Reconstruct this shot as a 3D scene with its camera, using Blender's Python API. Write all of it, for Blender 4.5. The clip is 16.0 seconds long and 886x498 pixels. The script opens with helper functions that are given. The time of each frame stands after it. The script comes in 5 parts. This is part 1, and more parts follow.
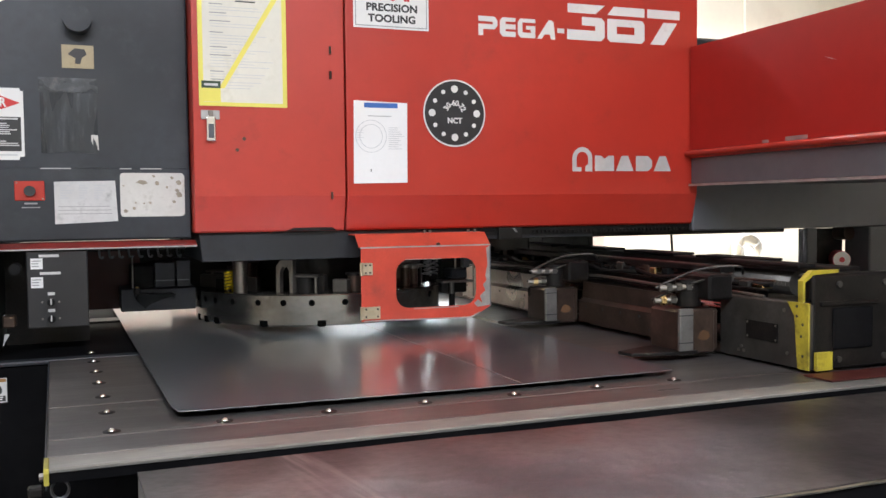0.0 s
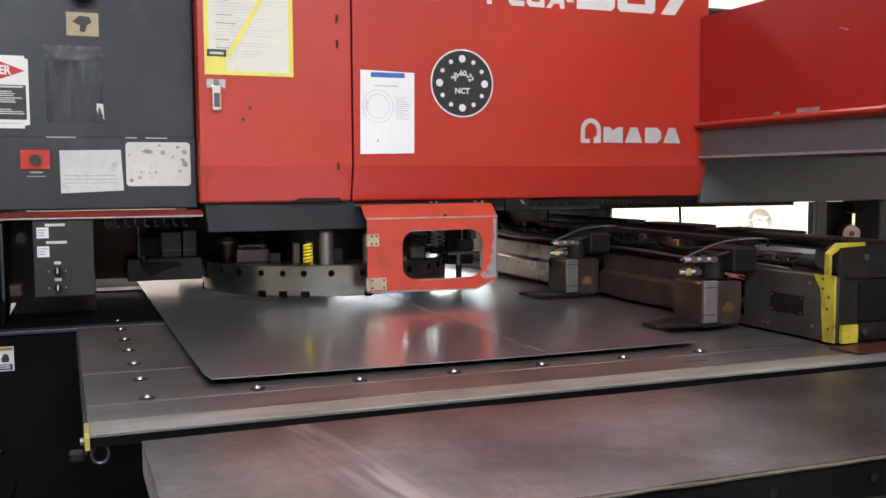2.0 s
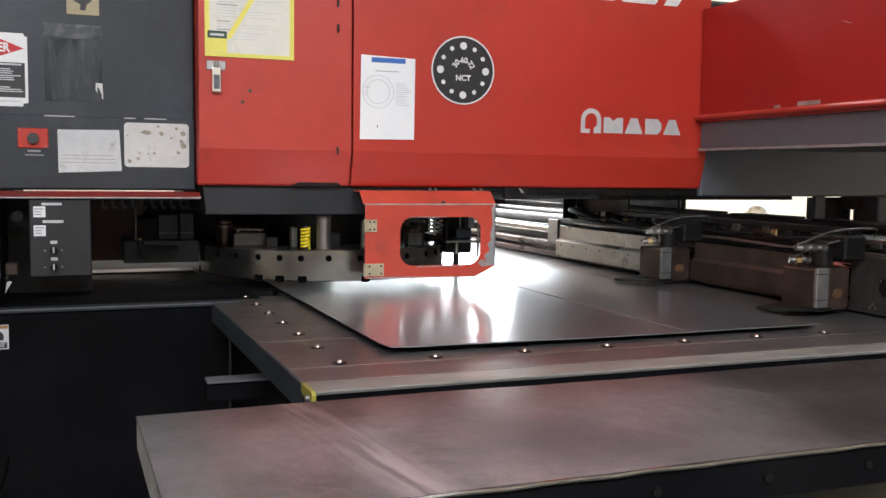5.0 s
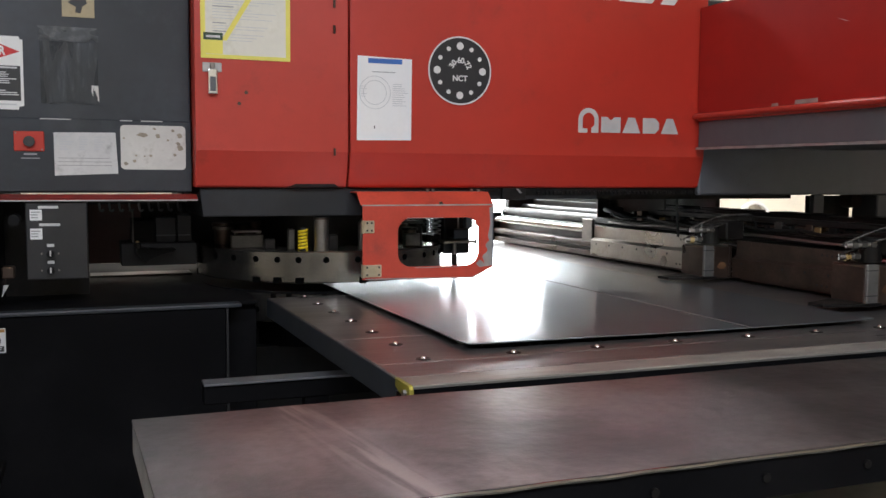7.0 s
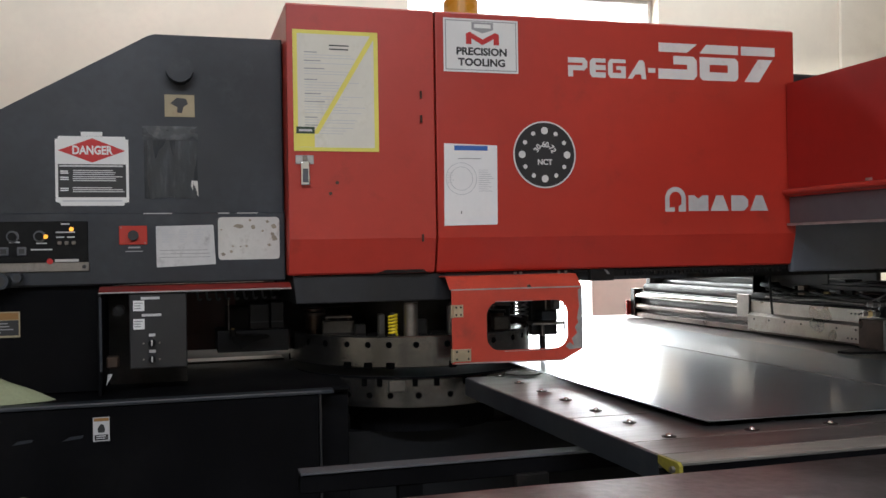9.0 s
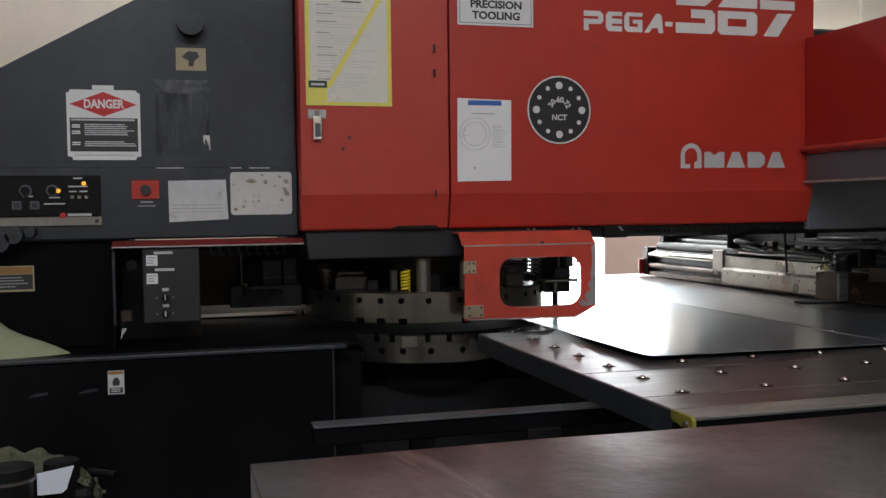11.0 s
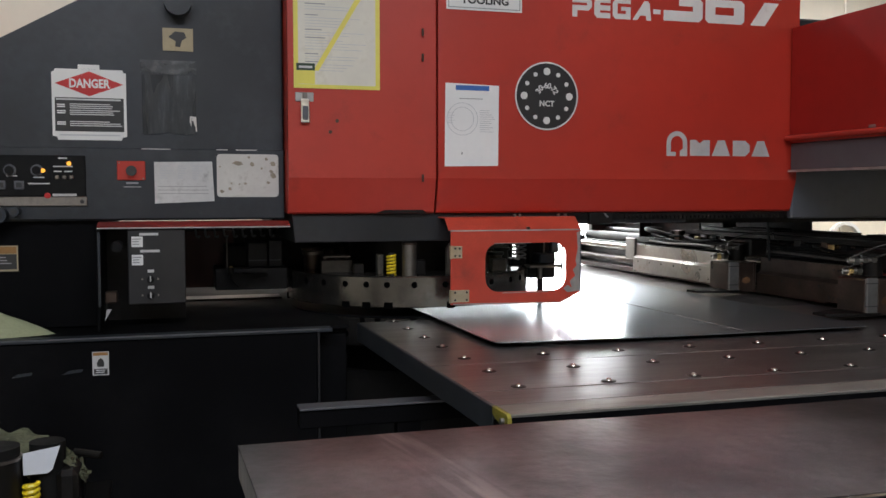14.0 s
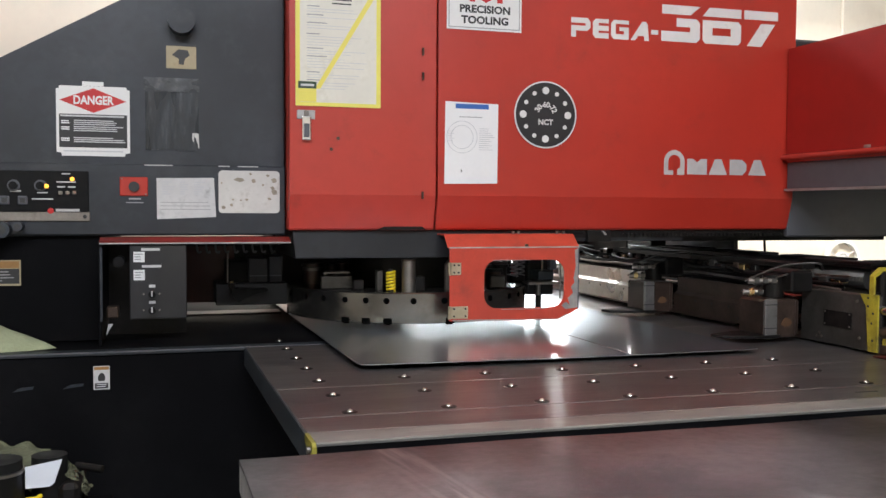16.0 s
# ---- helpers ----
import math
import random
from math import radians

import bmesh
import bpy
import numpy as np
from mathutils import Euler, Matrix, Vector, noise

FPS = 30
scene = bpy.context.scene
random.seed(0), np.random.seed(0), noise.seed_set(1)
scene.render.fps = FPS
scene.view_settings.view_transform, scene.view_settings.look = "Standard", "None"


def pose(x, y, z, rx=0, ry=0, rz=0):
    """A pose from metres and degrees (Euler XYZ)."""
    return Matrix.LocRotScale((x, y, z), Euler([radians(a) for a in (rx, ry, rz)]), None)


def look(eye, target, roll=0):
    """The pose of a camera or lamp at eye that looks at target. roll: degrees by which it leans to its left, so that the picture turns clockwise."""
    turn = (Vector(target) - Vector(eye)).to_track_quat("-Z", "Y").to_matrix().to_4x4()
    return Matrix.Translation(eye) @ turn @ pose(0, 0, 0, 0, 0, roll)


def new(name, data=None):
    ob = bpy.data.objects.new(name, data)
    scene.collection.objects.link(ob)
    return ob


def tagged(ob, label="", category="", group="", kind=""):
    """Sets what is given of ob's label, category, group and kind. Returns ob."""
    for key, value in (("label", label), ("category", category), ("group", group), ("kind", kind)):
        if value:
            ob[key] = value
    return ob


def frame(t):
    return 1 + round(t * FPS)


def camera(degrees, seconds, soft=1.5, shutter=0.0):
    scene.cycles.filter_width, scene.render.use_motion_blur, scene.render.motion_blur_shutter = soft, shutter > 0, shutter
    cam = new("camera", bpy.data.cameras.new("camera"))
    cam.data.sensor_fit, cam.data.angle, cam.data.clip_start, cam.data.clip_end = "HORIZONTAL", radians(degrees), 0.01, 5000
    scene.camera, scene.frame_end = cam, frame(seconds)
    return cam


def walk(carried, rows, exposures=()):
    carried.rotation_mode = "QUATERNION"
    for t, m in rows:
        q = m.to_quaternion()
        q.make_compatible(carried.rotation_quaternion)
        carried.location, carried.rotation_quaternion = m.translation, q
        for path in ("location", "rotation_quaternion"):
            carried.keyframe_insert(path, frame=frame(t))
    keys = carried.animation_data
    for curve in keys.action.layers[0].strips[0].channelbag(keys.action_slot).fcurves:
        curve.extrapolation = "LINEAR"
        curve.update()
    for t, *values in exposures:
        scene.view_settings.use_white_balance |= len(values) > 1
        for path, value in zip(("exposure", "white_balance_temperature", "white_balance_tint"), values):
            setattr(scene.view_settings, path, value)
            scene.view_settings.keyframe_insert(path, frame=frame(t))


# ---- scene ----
cam = camera(51.3, 16.0)
PATH = [
    (0, (-0.796, -2.945, 1.327), (-0.079, -1.08, 1.234), -0.6),
    (0.5, (-0.793, -2.942, 1.326), (-0.081, -1.077, 1.212), -0.5),
    (1, (-0.79, -2.938, 1.322), (-0.081, -1.072, 1.191), -0.2),
    (1.5, (-0.788, -2.938, 1.322), (-0.084, -1.071, 1.179), -0.2),
    (2, (-0.787, -2.935, 1.325), (-0.088, -1.067, 1.171), -0.3),
    (2.5, (-0.782, -2.93, 1.316), (-0.089, -1.06, 1.16), -0.3),
    (3, (-0.783, -2.925, 1.311), (-0.089, -1.056, 1.148), 0.0),
    (3.5, (-0.785, -2.924, 1.312), (-0.088, -1.057, 1.143), 0.3),
    (4, (-0.791, -2.928, 1.304), (-0.091, -1.062, 1.138), 0.6),
    (6.5, (-0.783, -2.93, 1.3), (-0.072, -1.068, 1.131), 0.7),
    (7, (-0.781, -2.926, 1.301), (-0.075, -1.062, 1.136), 0.4),
    (7.5, (-0.78, -2.929, 1.313), (-0.081, -1.06, 1.172), 0.1),
    (8, (-0.791, -2.94, 1.328), (-0.113, -1.059, 1.264), -0.6),
    (8.5, (-0.808, -2.939, 1.331), (-0.208, -1.032, 1.301), -0.9),
    (9, (-0.809, -2.933, 1.332), (-0.266, -1.008, 1.329), -0.9),
    (11.5, (-0.81, -2.916, 1.317), (-0.294, -0.988, 1.203), -0.6),
    (12, (-0.813, -2.913, 1.319), (-0.289, -0.987, 1.191), -0.3),
    (12.5, (-0.814, -2.914, 1.317), (-0.286, -0.99, 1.184), -0.2),
    (13, (-0.815, -2.92, 1.32), (-0.281, -0.998, 1.18), -0.0),
    (13.5, (-0.818, -2.921, 1.32), (-0.277, -1.0, 1.183), -0.1),
    (14, (-0.822, -2.923, 1.318), (-0.27, -1.005, 1.196), -0.0),
    (14.5, (-0.824, -2.925, 1.321), (-0.269, -1.007, 1.21), 0.2),
    (15, (-0.83, -2.929, 1.321), (-0.278, -1.009, 1.219), 0.4),
    (15.5, (-0.826, -2.933, 1.32), (-0.28, -1.012, 1.222), 0.4),
    (16, (-0.83, -2.947, 1.324), (-0.275, -1.027, 1.235), 0.3),
]
walk(cam, [(t, look(eye, target, roll)) for t, eye, target, roll in PATH],
     exposures=[(0, 0.27), (4, 0.33), (6.5, -0.25), (7, -0.3), (8.5, -0.6), (9, -0.65), (11.5, -1.0), (12.5, -0.97), (13.5, -0.78), (14, -0.68), (14.5, -0.53), (16, 0.04)])

# ---------- light ----------
world = bpy.data.worlds.new("world")
scene.world = world
world.use_nodes = True
sky = world.node_tree.nodes.new("ShaderNodeTexSky")
sky.sky_type, sky.sun_disc = "NISHITA", False
sky.sun_elevation, sky.sun_rotation = radians(40), radians(200)
bg = world.node_tree.nodes["Background"]
bg.inputs[1].default_value = 0.1
world.node_tree.links.new(sky.outputs[0], bg.inputs[0])


def area_lamp(name, m, sx, sy, watts, color):
    data = bpy.data.lights.new(name, "AREA")
    data.shape, data.size, data.size_y, data.energy, data.color = "RECTANGLE", sx, sy, watts, color
    ob = new(name, data)
    ob.matrix_world = m
    return ob


# unseen area lamps for the hall's light, the third added to brighten the right rear wall, and the daylight that comes
# in by the window
COOL = (0.845, 0.89, 1.0)
area_lamp("hall_light", pose(-1.2, -4.7, 4.2, 16, 0, 0), 5.0, 0.9, 300, COOL)
area_lamp("hall_light", pose(1.0, 2.7, 4.3), 7.0, 0.5, 165, COOL)
area_lamp("hall_light", pose(4.3, 1.9, 2.9), 2.4, 0.6, 150, (1.0, 0.97, 0.92))
area_lamp("window_light", pose(1.75, 3.5, 1.9, -90, 0, 0), 1.9, 2.4, 150, (0.93, 0.97, 1.0))

# ---------- materials ----------
def mat(name, color, rough=0.5, metal=0.0, var=0.12, scale=6.0, bump=0.05, dirt=None, dirt_amount=0.0, dirt_scale=3.0,
        emit=0.0, stretch=(1, 1, 1), rough_var=0.1, coat=0.0, seed=0.0, spec=0.5, wave=0.0, scuff=None, rough_detail=1.0, rough_scale=0.8):
    m = bpy.data.materials.new(name)
    m.use_nodes = True
    nt = m.node_tree
    p = nt.nodes["Principled BSDF"]
    link = nt.links.new
    co = nt.nodes.new("ShaderNodeTexCoord")
    mp = nt.nodes.new("ShaderNodeMapping")
    mp.inputs["Scale"].default_value = stretch
    mp.inputs["Location"].default_value = (seed, seed * 0.7, seed * 1.3)
    link(co.outputs["Object"], mp.inputs[0])

    def tex(s, detail=4.0, rough_in=0.55):
        n = nt.nodes.new("ShaderNodeTexNoise")
        n.inputs["Scale"].default_value, n.inputs["Detail"].default_value, n.inputs["Roughness"].default_value = s, detail, rough_in
        link(mp.outputs[0], n.inputs["Vector"])
        return n.outputs["Fac"]

    def remap(src, a, b, lo, hi):
        n = nt.nodes.new("ShaderNodeMapRange")
        n.interpolation_type = "SMOOTHSTEP"
        n.inputs[1].default_value, n.inputs[2].default_value, n.inputs[3].default_value, n.inputs[4].default_value = a, b, lo, hi
        link(src, n.inputs[0])
        return n.outputs[0]

    def mix(fac, a, b):
        n = nt.nodes.new("ShaderNodeMix")
        n.data_type = "RGBA"
        if isinstance(fac, float):
            n.inputs[0].default_value = fac
        else:
            link(fac, n.inputs[0])
        for i, v in ((6, a), (7, b)):
            if isinstance(v, tuple):
                n.inputs[i].default_value = (*v, 1)
            else:
                link(v, n.inputs[i])
        return n.outputs[2]

    big, fine = tex(scale), tex(scale * 14, 3.0)
    dark = tuple(max(0.0, c * (1 - var)) for c in color)
    light = tuple(min(1.0, c * (1 + var)) for c in color)
    col = mix(remap(big, 0.3, 0.7, 0, 1), dark, light)
    col = mix(remap(fine, 0.35, 0.75, 0, 0.35), col, tuple(c * (1 - 1.4 * var) for c in color))
    if dirt:
        d = tex(dirt_scale, 7.0, 0.68)
        col = mix(remap(d, 0.54 - 0.2 * dirt_amount, 0.80, 0, min(1.0, 0.5 + dirt_amount)), col, dirt)
    if scuff:
        # a band of pale rub marks that starts at a place and runs towards the front
        sm = nt.nodes.new("ShaderNodeMapping")
        sm.vector_type = "TEXTURE"
        sm.inputs["Location"].default_value = (scuff[0] - 1.2, scuff[1] + 1.64, 0)
        sm.inputs["Rotation"].default_value = (0, 0, radians(scuff[2]))
        link(co.outputs["Object"], sm.inputs[0])
        sep = nt.nodes.new("ShaderNodeSeparateXYZ")
        link(sm.outputs[0], sep.inputs[0])
        ab = nt.nodes.new("ShaderNodeMath")
        ab.operation = "ABSOLUTE"
        link(sep.outputs[0], ab.inputs[0])
        st = nt.nodes.new("ShaderNodeMapping")
        st.inputs["Scale"].default_value = (34, 3.2, 1)
        link(sm.outputs[0], st.inputs[0])
        sn = nt.nodes.new("ShaderNodeTexNoise")
        sn.inputs["Scale"].default_value, sn.inputs["Detail"].default_value = 1.0, 3.0
        link(st.outputs[0], sn.inputs["Vector"])
        mul = nt.nodes.new("ShaderNodeMath")
        mul.operation = "MULTIPLY"
        link(remap(ab.outputs[0], 0.0, scuff[3], 1.0, 0.0), mul.inputs[0])
        link(remap(sn.outputs["Fac"], 0.42, 0.60, 0.05, 0.9), mul.inputs[1])
        col = mix(mul.outputs[0], col, tuple(min(1.0, c_ * 2.3) for c_ in color))
    link(col, p.inputs["Base Color"])
    link(remap(tex(scale * rough_scale, rough_detail, 0.62), 0.25, 0.75, max(0.02, rough - rough_var), min(1.0, rough + rough_var)), p.inputs["Roughness"])
    p.inputs["Specular IOR Level"].default_value = spec
    p.inputs["Metallic"].default_value = metal
    p.inputs["Coat Weight"].default_value = coat
    if bump:
        b = nt.nodes.new("ShaderNodeBump")
        b.inputs["Strength"].default_value, b.inputs["Distance"].default_value = bump, 0.004
        link(fine, b.inputs["Height"])
        if wave:
            w = nt.nodes.new("ShaderNodeBump")
            w.inputs["Strength"].default_value, w.inputs["Distance"].default_value = wave, 0.01
            link(tex(scale * 2.0, 2.0), w.inputs["Height"])
            link(w.outputs[0], b.inputs["Normal"])
        link(b.outputs[0], p.inputs["Normal"])
    if emit:
        link(col, p.inputs["Emission Color"])
        p.inputs["Emission Strength"].default_value = emit
    return m


RED = mat("red_enamel", (0.49, 0.034, 0.020), 0.40, var=0.10, scale=1.3, bump=0.03, dirt=(0.20, 0.03, 0.022), dirt_amount=0.05, dirt_scale=5)
RED_DOOR = mat("faded_red_enamel", (0.49, 0.043, 0.028), 0.43, var=0.10, scale=1.5, bump=0.03, dirt=(0.2, 0.03, 0.02), dirt_amount=0.08, dirt_scale=6, seed=3)
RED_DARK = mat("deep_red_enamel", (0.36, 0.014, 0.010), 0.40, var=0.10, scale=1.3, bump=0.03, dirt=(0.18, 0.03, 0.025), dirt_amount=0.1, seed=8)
RED_HOOD = mat("grimy_hood_red", (0.25, 0.018, 0.014), 0.42, var=0.2, scale=5, bump=0.05, dirt=(0.06, 0.035, 0.032), dirt_amount=0.35, dirt_scale=4, seed=11)
RED_GUARD = mat("bright_red_paint", (0.54, 0.056, 0.030), 0.42, var=0.12, scale=7, bump=0.06, dirt=(0.20, 0.035, 0.026), dirt_amount=0.14, dirt_scale=9)
RED_GLOSS = mat("glossy_red_enamel", (0.48, 0.040, 0.026), 0.16, var=0.10, scale=3, bump=0.02, dirt=(0.2, 0.03, 0.02), dirt_amount=0.08, dirt_scale=6, rough_var=0.05, seed=5)
BARE = mat("bare_scuffed_metal", (0.42, 0.41, 0.40), 0.5, 0.6, var=0.2, scale=20, bump=0.1)
CHARCOAL = mat("charcoal_enamel", (0.0245, 0.0295, 0.0375), 0.46, var=0.3, scale=2.6, bump=0.06, dirt=(0.055, 0.060, 0.068), dirt_amount=0.17, dirt_scale=6)
BRIDGE = mat("dull_charcoal_paint", (0.0175, 0.0185, 0.022), 0.55, var=0.3, scale=3.0, bump=0.08, dirt=(0.010, 0.0095, 0.009), dirt_amount=0.3, dirt_scale=5)
ARM = mat("slate_grey_enamel", (0.135, 0.142, 0.165), 0.40, var=0.12, scale=2.0, bump=0.04, dirt=(0.09, 0.09, 0.095), dirt_amount=0.1, dirt_scale=4)
GREY_ARM = mat("dark_grey_enamel", (0.098, 0.102, 0.115), 0.40, var=0.12, scale=2.0, bump=0.04)
BLACK = mat("black_paint", (0.0058, 0.0058, 0.0066), 0.6, var=0.25, scale=3.0, bump=0.05, dirt=(0.011, 0.0105, 0.0105), dirt_amount=0.12, spec=0.04)
OILY = mat("oily_black_metal", (0.010, 0.009, 0.0085), 0.42, 0.2, var=0.4, scale=9.0, bump=0.15, dirt=(0.04, 0.031, 0.026), dirt_amount=0.15, dirt_scale=12, spec=0.3)
RUBBER = mat("black_rubber", (0.008, 0.008, 0.008), 0.62, var=0.2, scale=20, bump=0.1, spec=0.18)
RAIL = mat("oiled_round_steel", (0.42, 0.40, 0.38), 0.14, 0.95, var=0.15, scale=9, bump=0.03, rough_var=0.04)
BENCH = mat("worn_steel_plate", (0.168, 0.150, 0.147), 0.315, 0.8, var=0.5, scale=3.2, bump=0.2, dirt=(0.030, 0.031, 0.036), dirt_amount=0.75, dirt_scale=2.6, rough_var=0.03, wave=0.35, scuff=(-0.475, -1.40, 10, 0.065), rough_detail=4.0, rough_scale=1.6)
TABLE = mat("worn_table_steel", (0.215, 0.205, 0.200), 0.298, 0.75, var=0.25, scale=3.2, bump=0.08, dirt=(0.085, 0.068, 0.06), dirt_amount=0.25, dirt_scale=2.6, stretch=(0.5, 2.4, 1), rough_var=0.014, wave=0.24, rough_detail=3.0, rough_scale=1.2)
STRIP = mat("bright_edge_strip", (0.29, 0.28, 0.26), 0.42, 0.45, var=0.3, scale=4.0, bump=0.08, dirt=(0.15, 0.135, 0.11), dirt_amount=0.35, dirt_scale=5, stretch=(0.35, 1.6, 1), rough_var=0.1, wave=0.2)
SHEET = mat("cold_rolled_sheet", (0.44, 0.53, 0.60), 0.308, 0.93, var=0.05, scale=1.6, bump=0.0, rough_var=0.024, rough_detail=4.0, coat=0.75)
SHEET.node_tree.nodes["Principled BSDF"].inputs["Coat Roughness"].default_value = 0.12
SHEET.node_tree.nodes["Principled BSDF"].inputs["Coat IOR"].default_value = 2.0
TURRET = mat("ground_turret_steel", (0.235, 0.22, 0.20), 0.24, 0.92, rough_var=0.03, var=0.2, scale=4.0, bump=0.06, dirt=(0.09, 0.072, 0.06), dirt_amount=0.25, dirt_scale=7)
STEEL = mat("machined_steel", (0.27, 0.248, 0.225), 0.40, 0.9, var=0.2, scale=8.0, bump=0.06, dirt=(0.10, 0.078, 0.06), dirt_amount=0.3, dirt_scale=8)
BAR_STEEL = mat("bright_machined_bar", (0.38, 0.355, 0.32), 0.33, 0.9, var=0.18, scale=8.0, bump=0.06, dirt=(0.16, 0.13, 0.10), dirt_amount=0.25, dirt_scale=8)
# black made lighter and bluer: the haze over the pit is in this colour
PIT = mat("haze_lifted_black", (0.0095, 0.0105, 0.012), 0.6, var=0.3, scale=4.0, bump=0.08, dirt=(0.006, 0.006, 0.006), dirt_amount=0.3, dirt_scale=5, spec=0.3)
HOSE = mat("oily_braided_hose", (0.075, 0.070, 0.065), 0.42, 0.7, var=0.35, scale=40, bump=0.25, dirt=(0.025, 0.02, 0.018), dirt_amount=0.35, dirt_scale=22)
BROWN = mat("oil_stained_steel", (0.086, 0.059, 0.046), 0.36, 0.6, var=0.35, scale=6.0, bump=0.08, dirt=(0.04, 0.03, 0.024), dirt_amount=0.35, dirt_scale=7)
CHROME = mat("chrome", (0.75, 0.75, 0.75), 0.14, 1.0, var=0.04, scale=10, bump=0)
BRASS = mat("brass_fitting", (0.62, 0.46, 0.22), 0.32, 1.0, var=0.12, scale=15, bump=0.04)
HINGE = mat("plated_hinge", (0.60, 0.52, 0.38), 0.38, 0.9, var=0.15, scale=20, bump=0.05)
YELLOW = mat("yellow_marking", (0.44, 0.36, 0.03), 0.55, var=0.25, scale=12, bump=0.15, dirt=(0.05, 0.04, 0.018), dirt_amount=0.45, dirt_scale=18)
SPRING = mat("yellow_spring_steel", (0.78, 0.60, 0.02), 0.4, var=0.08, scale=20, bump=0)
PAPER = mat("white_paper", (0.84, 0.84, 0.84), 0.7, var=0.03, scale=5, bump=0.02)
PAPER_OLD = mat("soiled_card", (0.62, 0.61, 0.58), 0.6, var=0.08, scale=9, bump=0.02, dirt=(0.30, 0.27, 0.22), dirt_amount=0.15, dirt_scale=16)
PAPER_GREY = mat("grey_printed_card", (0.60, 0.60, 0.60), 0.6, var=0.08, scale=9, bump=0.02, dirt=(0.22, 0.22, 0.22), dirt_amount=0.18, dirt_scale=24)
CREAM = mat("cream_notice_paper", (0.74, 0.715, 0.63), 0.5, var=0.05, scale=5, bump=0.02, dirt=(0.50, 0.45, 0.30), dirt_amount=0.08, dirt_scale=9)
YELLOW_INK = mat("yellow_ink", (0.80, 0.72, 0.14), 0.5, var=0.04, scale=8, bump=0)
INK = mat("black_ink", (0.03, 0.03, 0.03), 0.5, var=0.1, scale=10, bump=0)
INK_GREY = mat("grey_ink", (0.33, 0.33, 0.34), 0.6, var=0.1, scale=10, bump=0)
INK_FAINT = mat("faint_ink", (0.55, 0.56, 0.58), 0.6, var=0.05, scale=10, bump=0)
BLUE = mat("blue_ink", (0.04, 0.14, 0.45), 0.5, var=0.1, scale=10, bump=0)
GREEN_INK = mat("dark_green_ink", (0.03, 0.06, 0.03), 0.5, var=0.1, scale=10, bump=0)
SIGN_WHITE = mat("sign_white", (0.78, 0.78, 0.77), 0.45, var=0.03, scale=8, bump=0.01)
SIGN_RED = mat("sign_red", (0.55, 0.02, 0.02), 0.45, var=0.05, scale=8, bump=0)
AMBER_INK = mat("faded_orange_ink", (0.33, 0.17, 0.05), 0.5, var=0.15, scale=20, bump=0)
DECAL = mat("white_vinyl", (0.74, 0.73, 0.72), 0.45, var=0.04, scale=9, bump=0, dirt=(0.5, 0.45, 0.43), dirt_amount=0.05, dirt_scale=20)
DECAL_WORN = mat("worn_silver_vinyl", (0.52, 0.51, 0.50), 0.5, var=0.08, scale=14, bump=0, dirt=(0.40, 0.25, 0.22), dirt_amount=0.12, dirt_scale=25)
BADGE = mat("badge_black", (0.022, 0.022, 0.024), 0.4, var=0.15, scale=9, bump=0.02)
TAPE = mat("dull_clear_tape", (0.065, 0.071, 0.078), 0.30, var=0.35, scale=14, bump=0.08, dirt=(0.24, 0.245, 0.25), dirt_amount=0.35, dirt_scale=26, rough_var=0.08)
# the pale upright dirt streaks here are painted sheen on the film's wrinkles
TAPE_OLD = mat("wrinkled_clear_film", (0.027, 0.032, 0.038), 0.30, rough_var=0.1, var=0.3, scale=12, bump=0.05, dirt=(0.12, 0.128, 0.138), dirt_amount=0.26, dirt_scale=18, stretch=(2.4, 2, 0.45))
STAIN = mat("brown_stain", (0.32, 0.275, 0.21), 0.6, var=0.2, scale=30, bump=0)
YELLOW_OLD = mat("dirty_yellow_paint", (0.30, 0.26, 0.035), 0.55, var=0.3, scale=14, bump=0.1, dirt=(0.05, 0.045, 0.02), dirt_amount=0.3, dirt_scale=18)
STICKER = mat("faded_beige_sticker", (0.42, 0.35, 0.22), 0.6, var=0.1, scale=20, bump=0.02, dirt=(0.2, 0.15, 0.08), dirt_amount=0.15, dirt_scale=20)
RED_FOOT = mat("blackish_red_paint", (0.06, 0.009, 0.007), 0.5, var=0.2, scale=9, bump=0.05)
AMBER = mat("amber_lamp_lens", (1.0, 0.45, 0.05), 0.4, var=0.02, scale=5, bump=0, emit=1.6)
GREEN_CLOTH = mat("pale_green_cloth", (0.29, 0.32, 0.20), 0.9, var=0.12, scale=9, bump=0.3)
RAG = mat("rumpled_olive_rag", (0.095, 0.10, 0.06), 0.95, var=0.3, scale=18, bump=0.4)
WALL = mat("cream_plaster", (0.78, 0.72, 0.60), 0.85, var=0.05, scale=1.4, bump=0.12, dirt=(0.60, 0.53, 0.42), dirt_amount=0.05, dirt_scale=1.2)
PINK_WALL = mat("dusty_pink_panel", (0.70, 0.55, 0.50), 0.8, var=0.06, scale=2, bump=0.1)
CONCRETE = mat("stained_concrete", (0.16, 0.155, 0.15), 0.75, var=0.2, scale=1.5, bump=0.15, dirt=(0.07, 0.065, 0.06), dirt_amount=0.25, dirt_scale=1.8)
FRAME_WHITE = mat("white_window_frame", (0.75, 0.75, 0.73), 0.5, var=0.04, scale=6, bump=0.02)
GLOW = mat("overcast_daylight", (0.92, 0.97, 1.0), 1.0, var=0.01, scale=0.3, bump=0, emit=16.0)
BEACON = mat("amber_beacon", (0.65, 0.33, 0.03), 0.3, var=0.05, scale=10, bump=0)
CARD = mat("bluish_white_card", (0.66, 0.69, 0.75), 0.55, var=0.05, scale=10, bump=0.02)
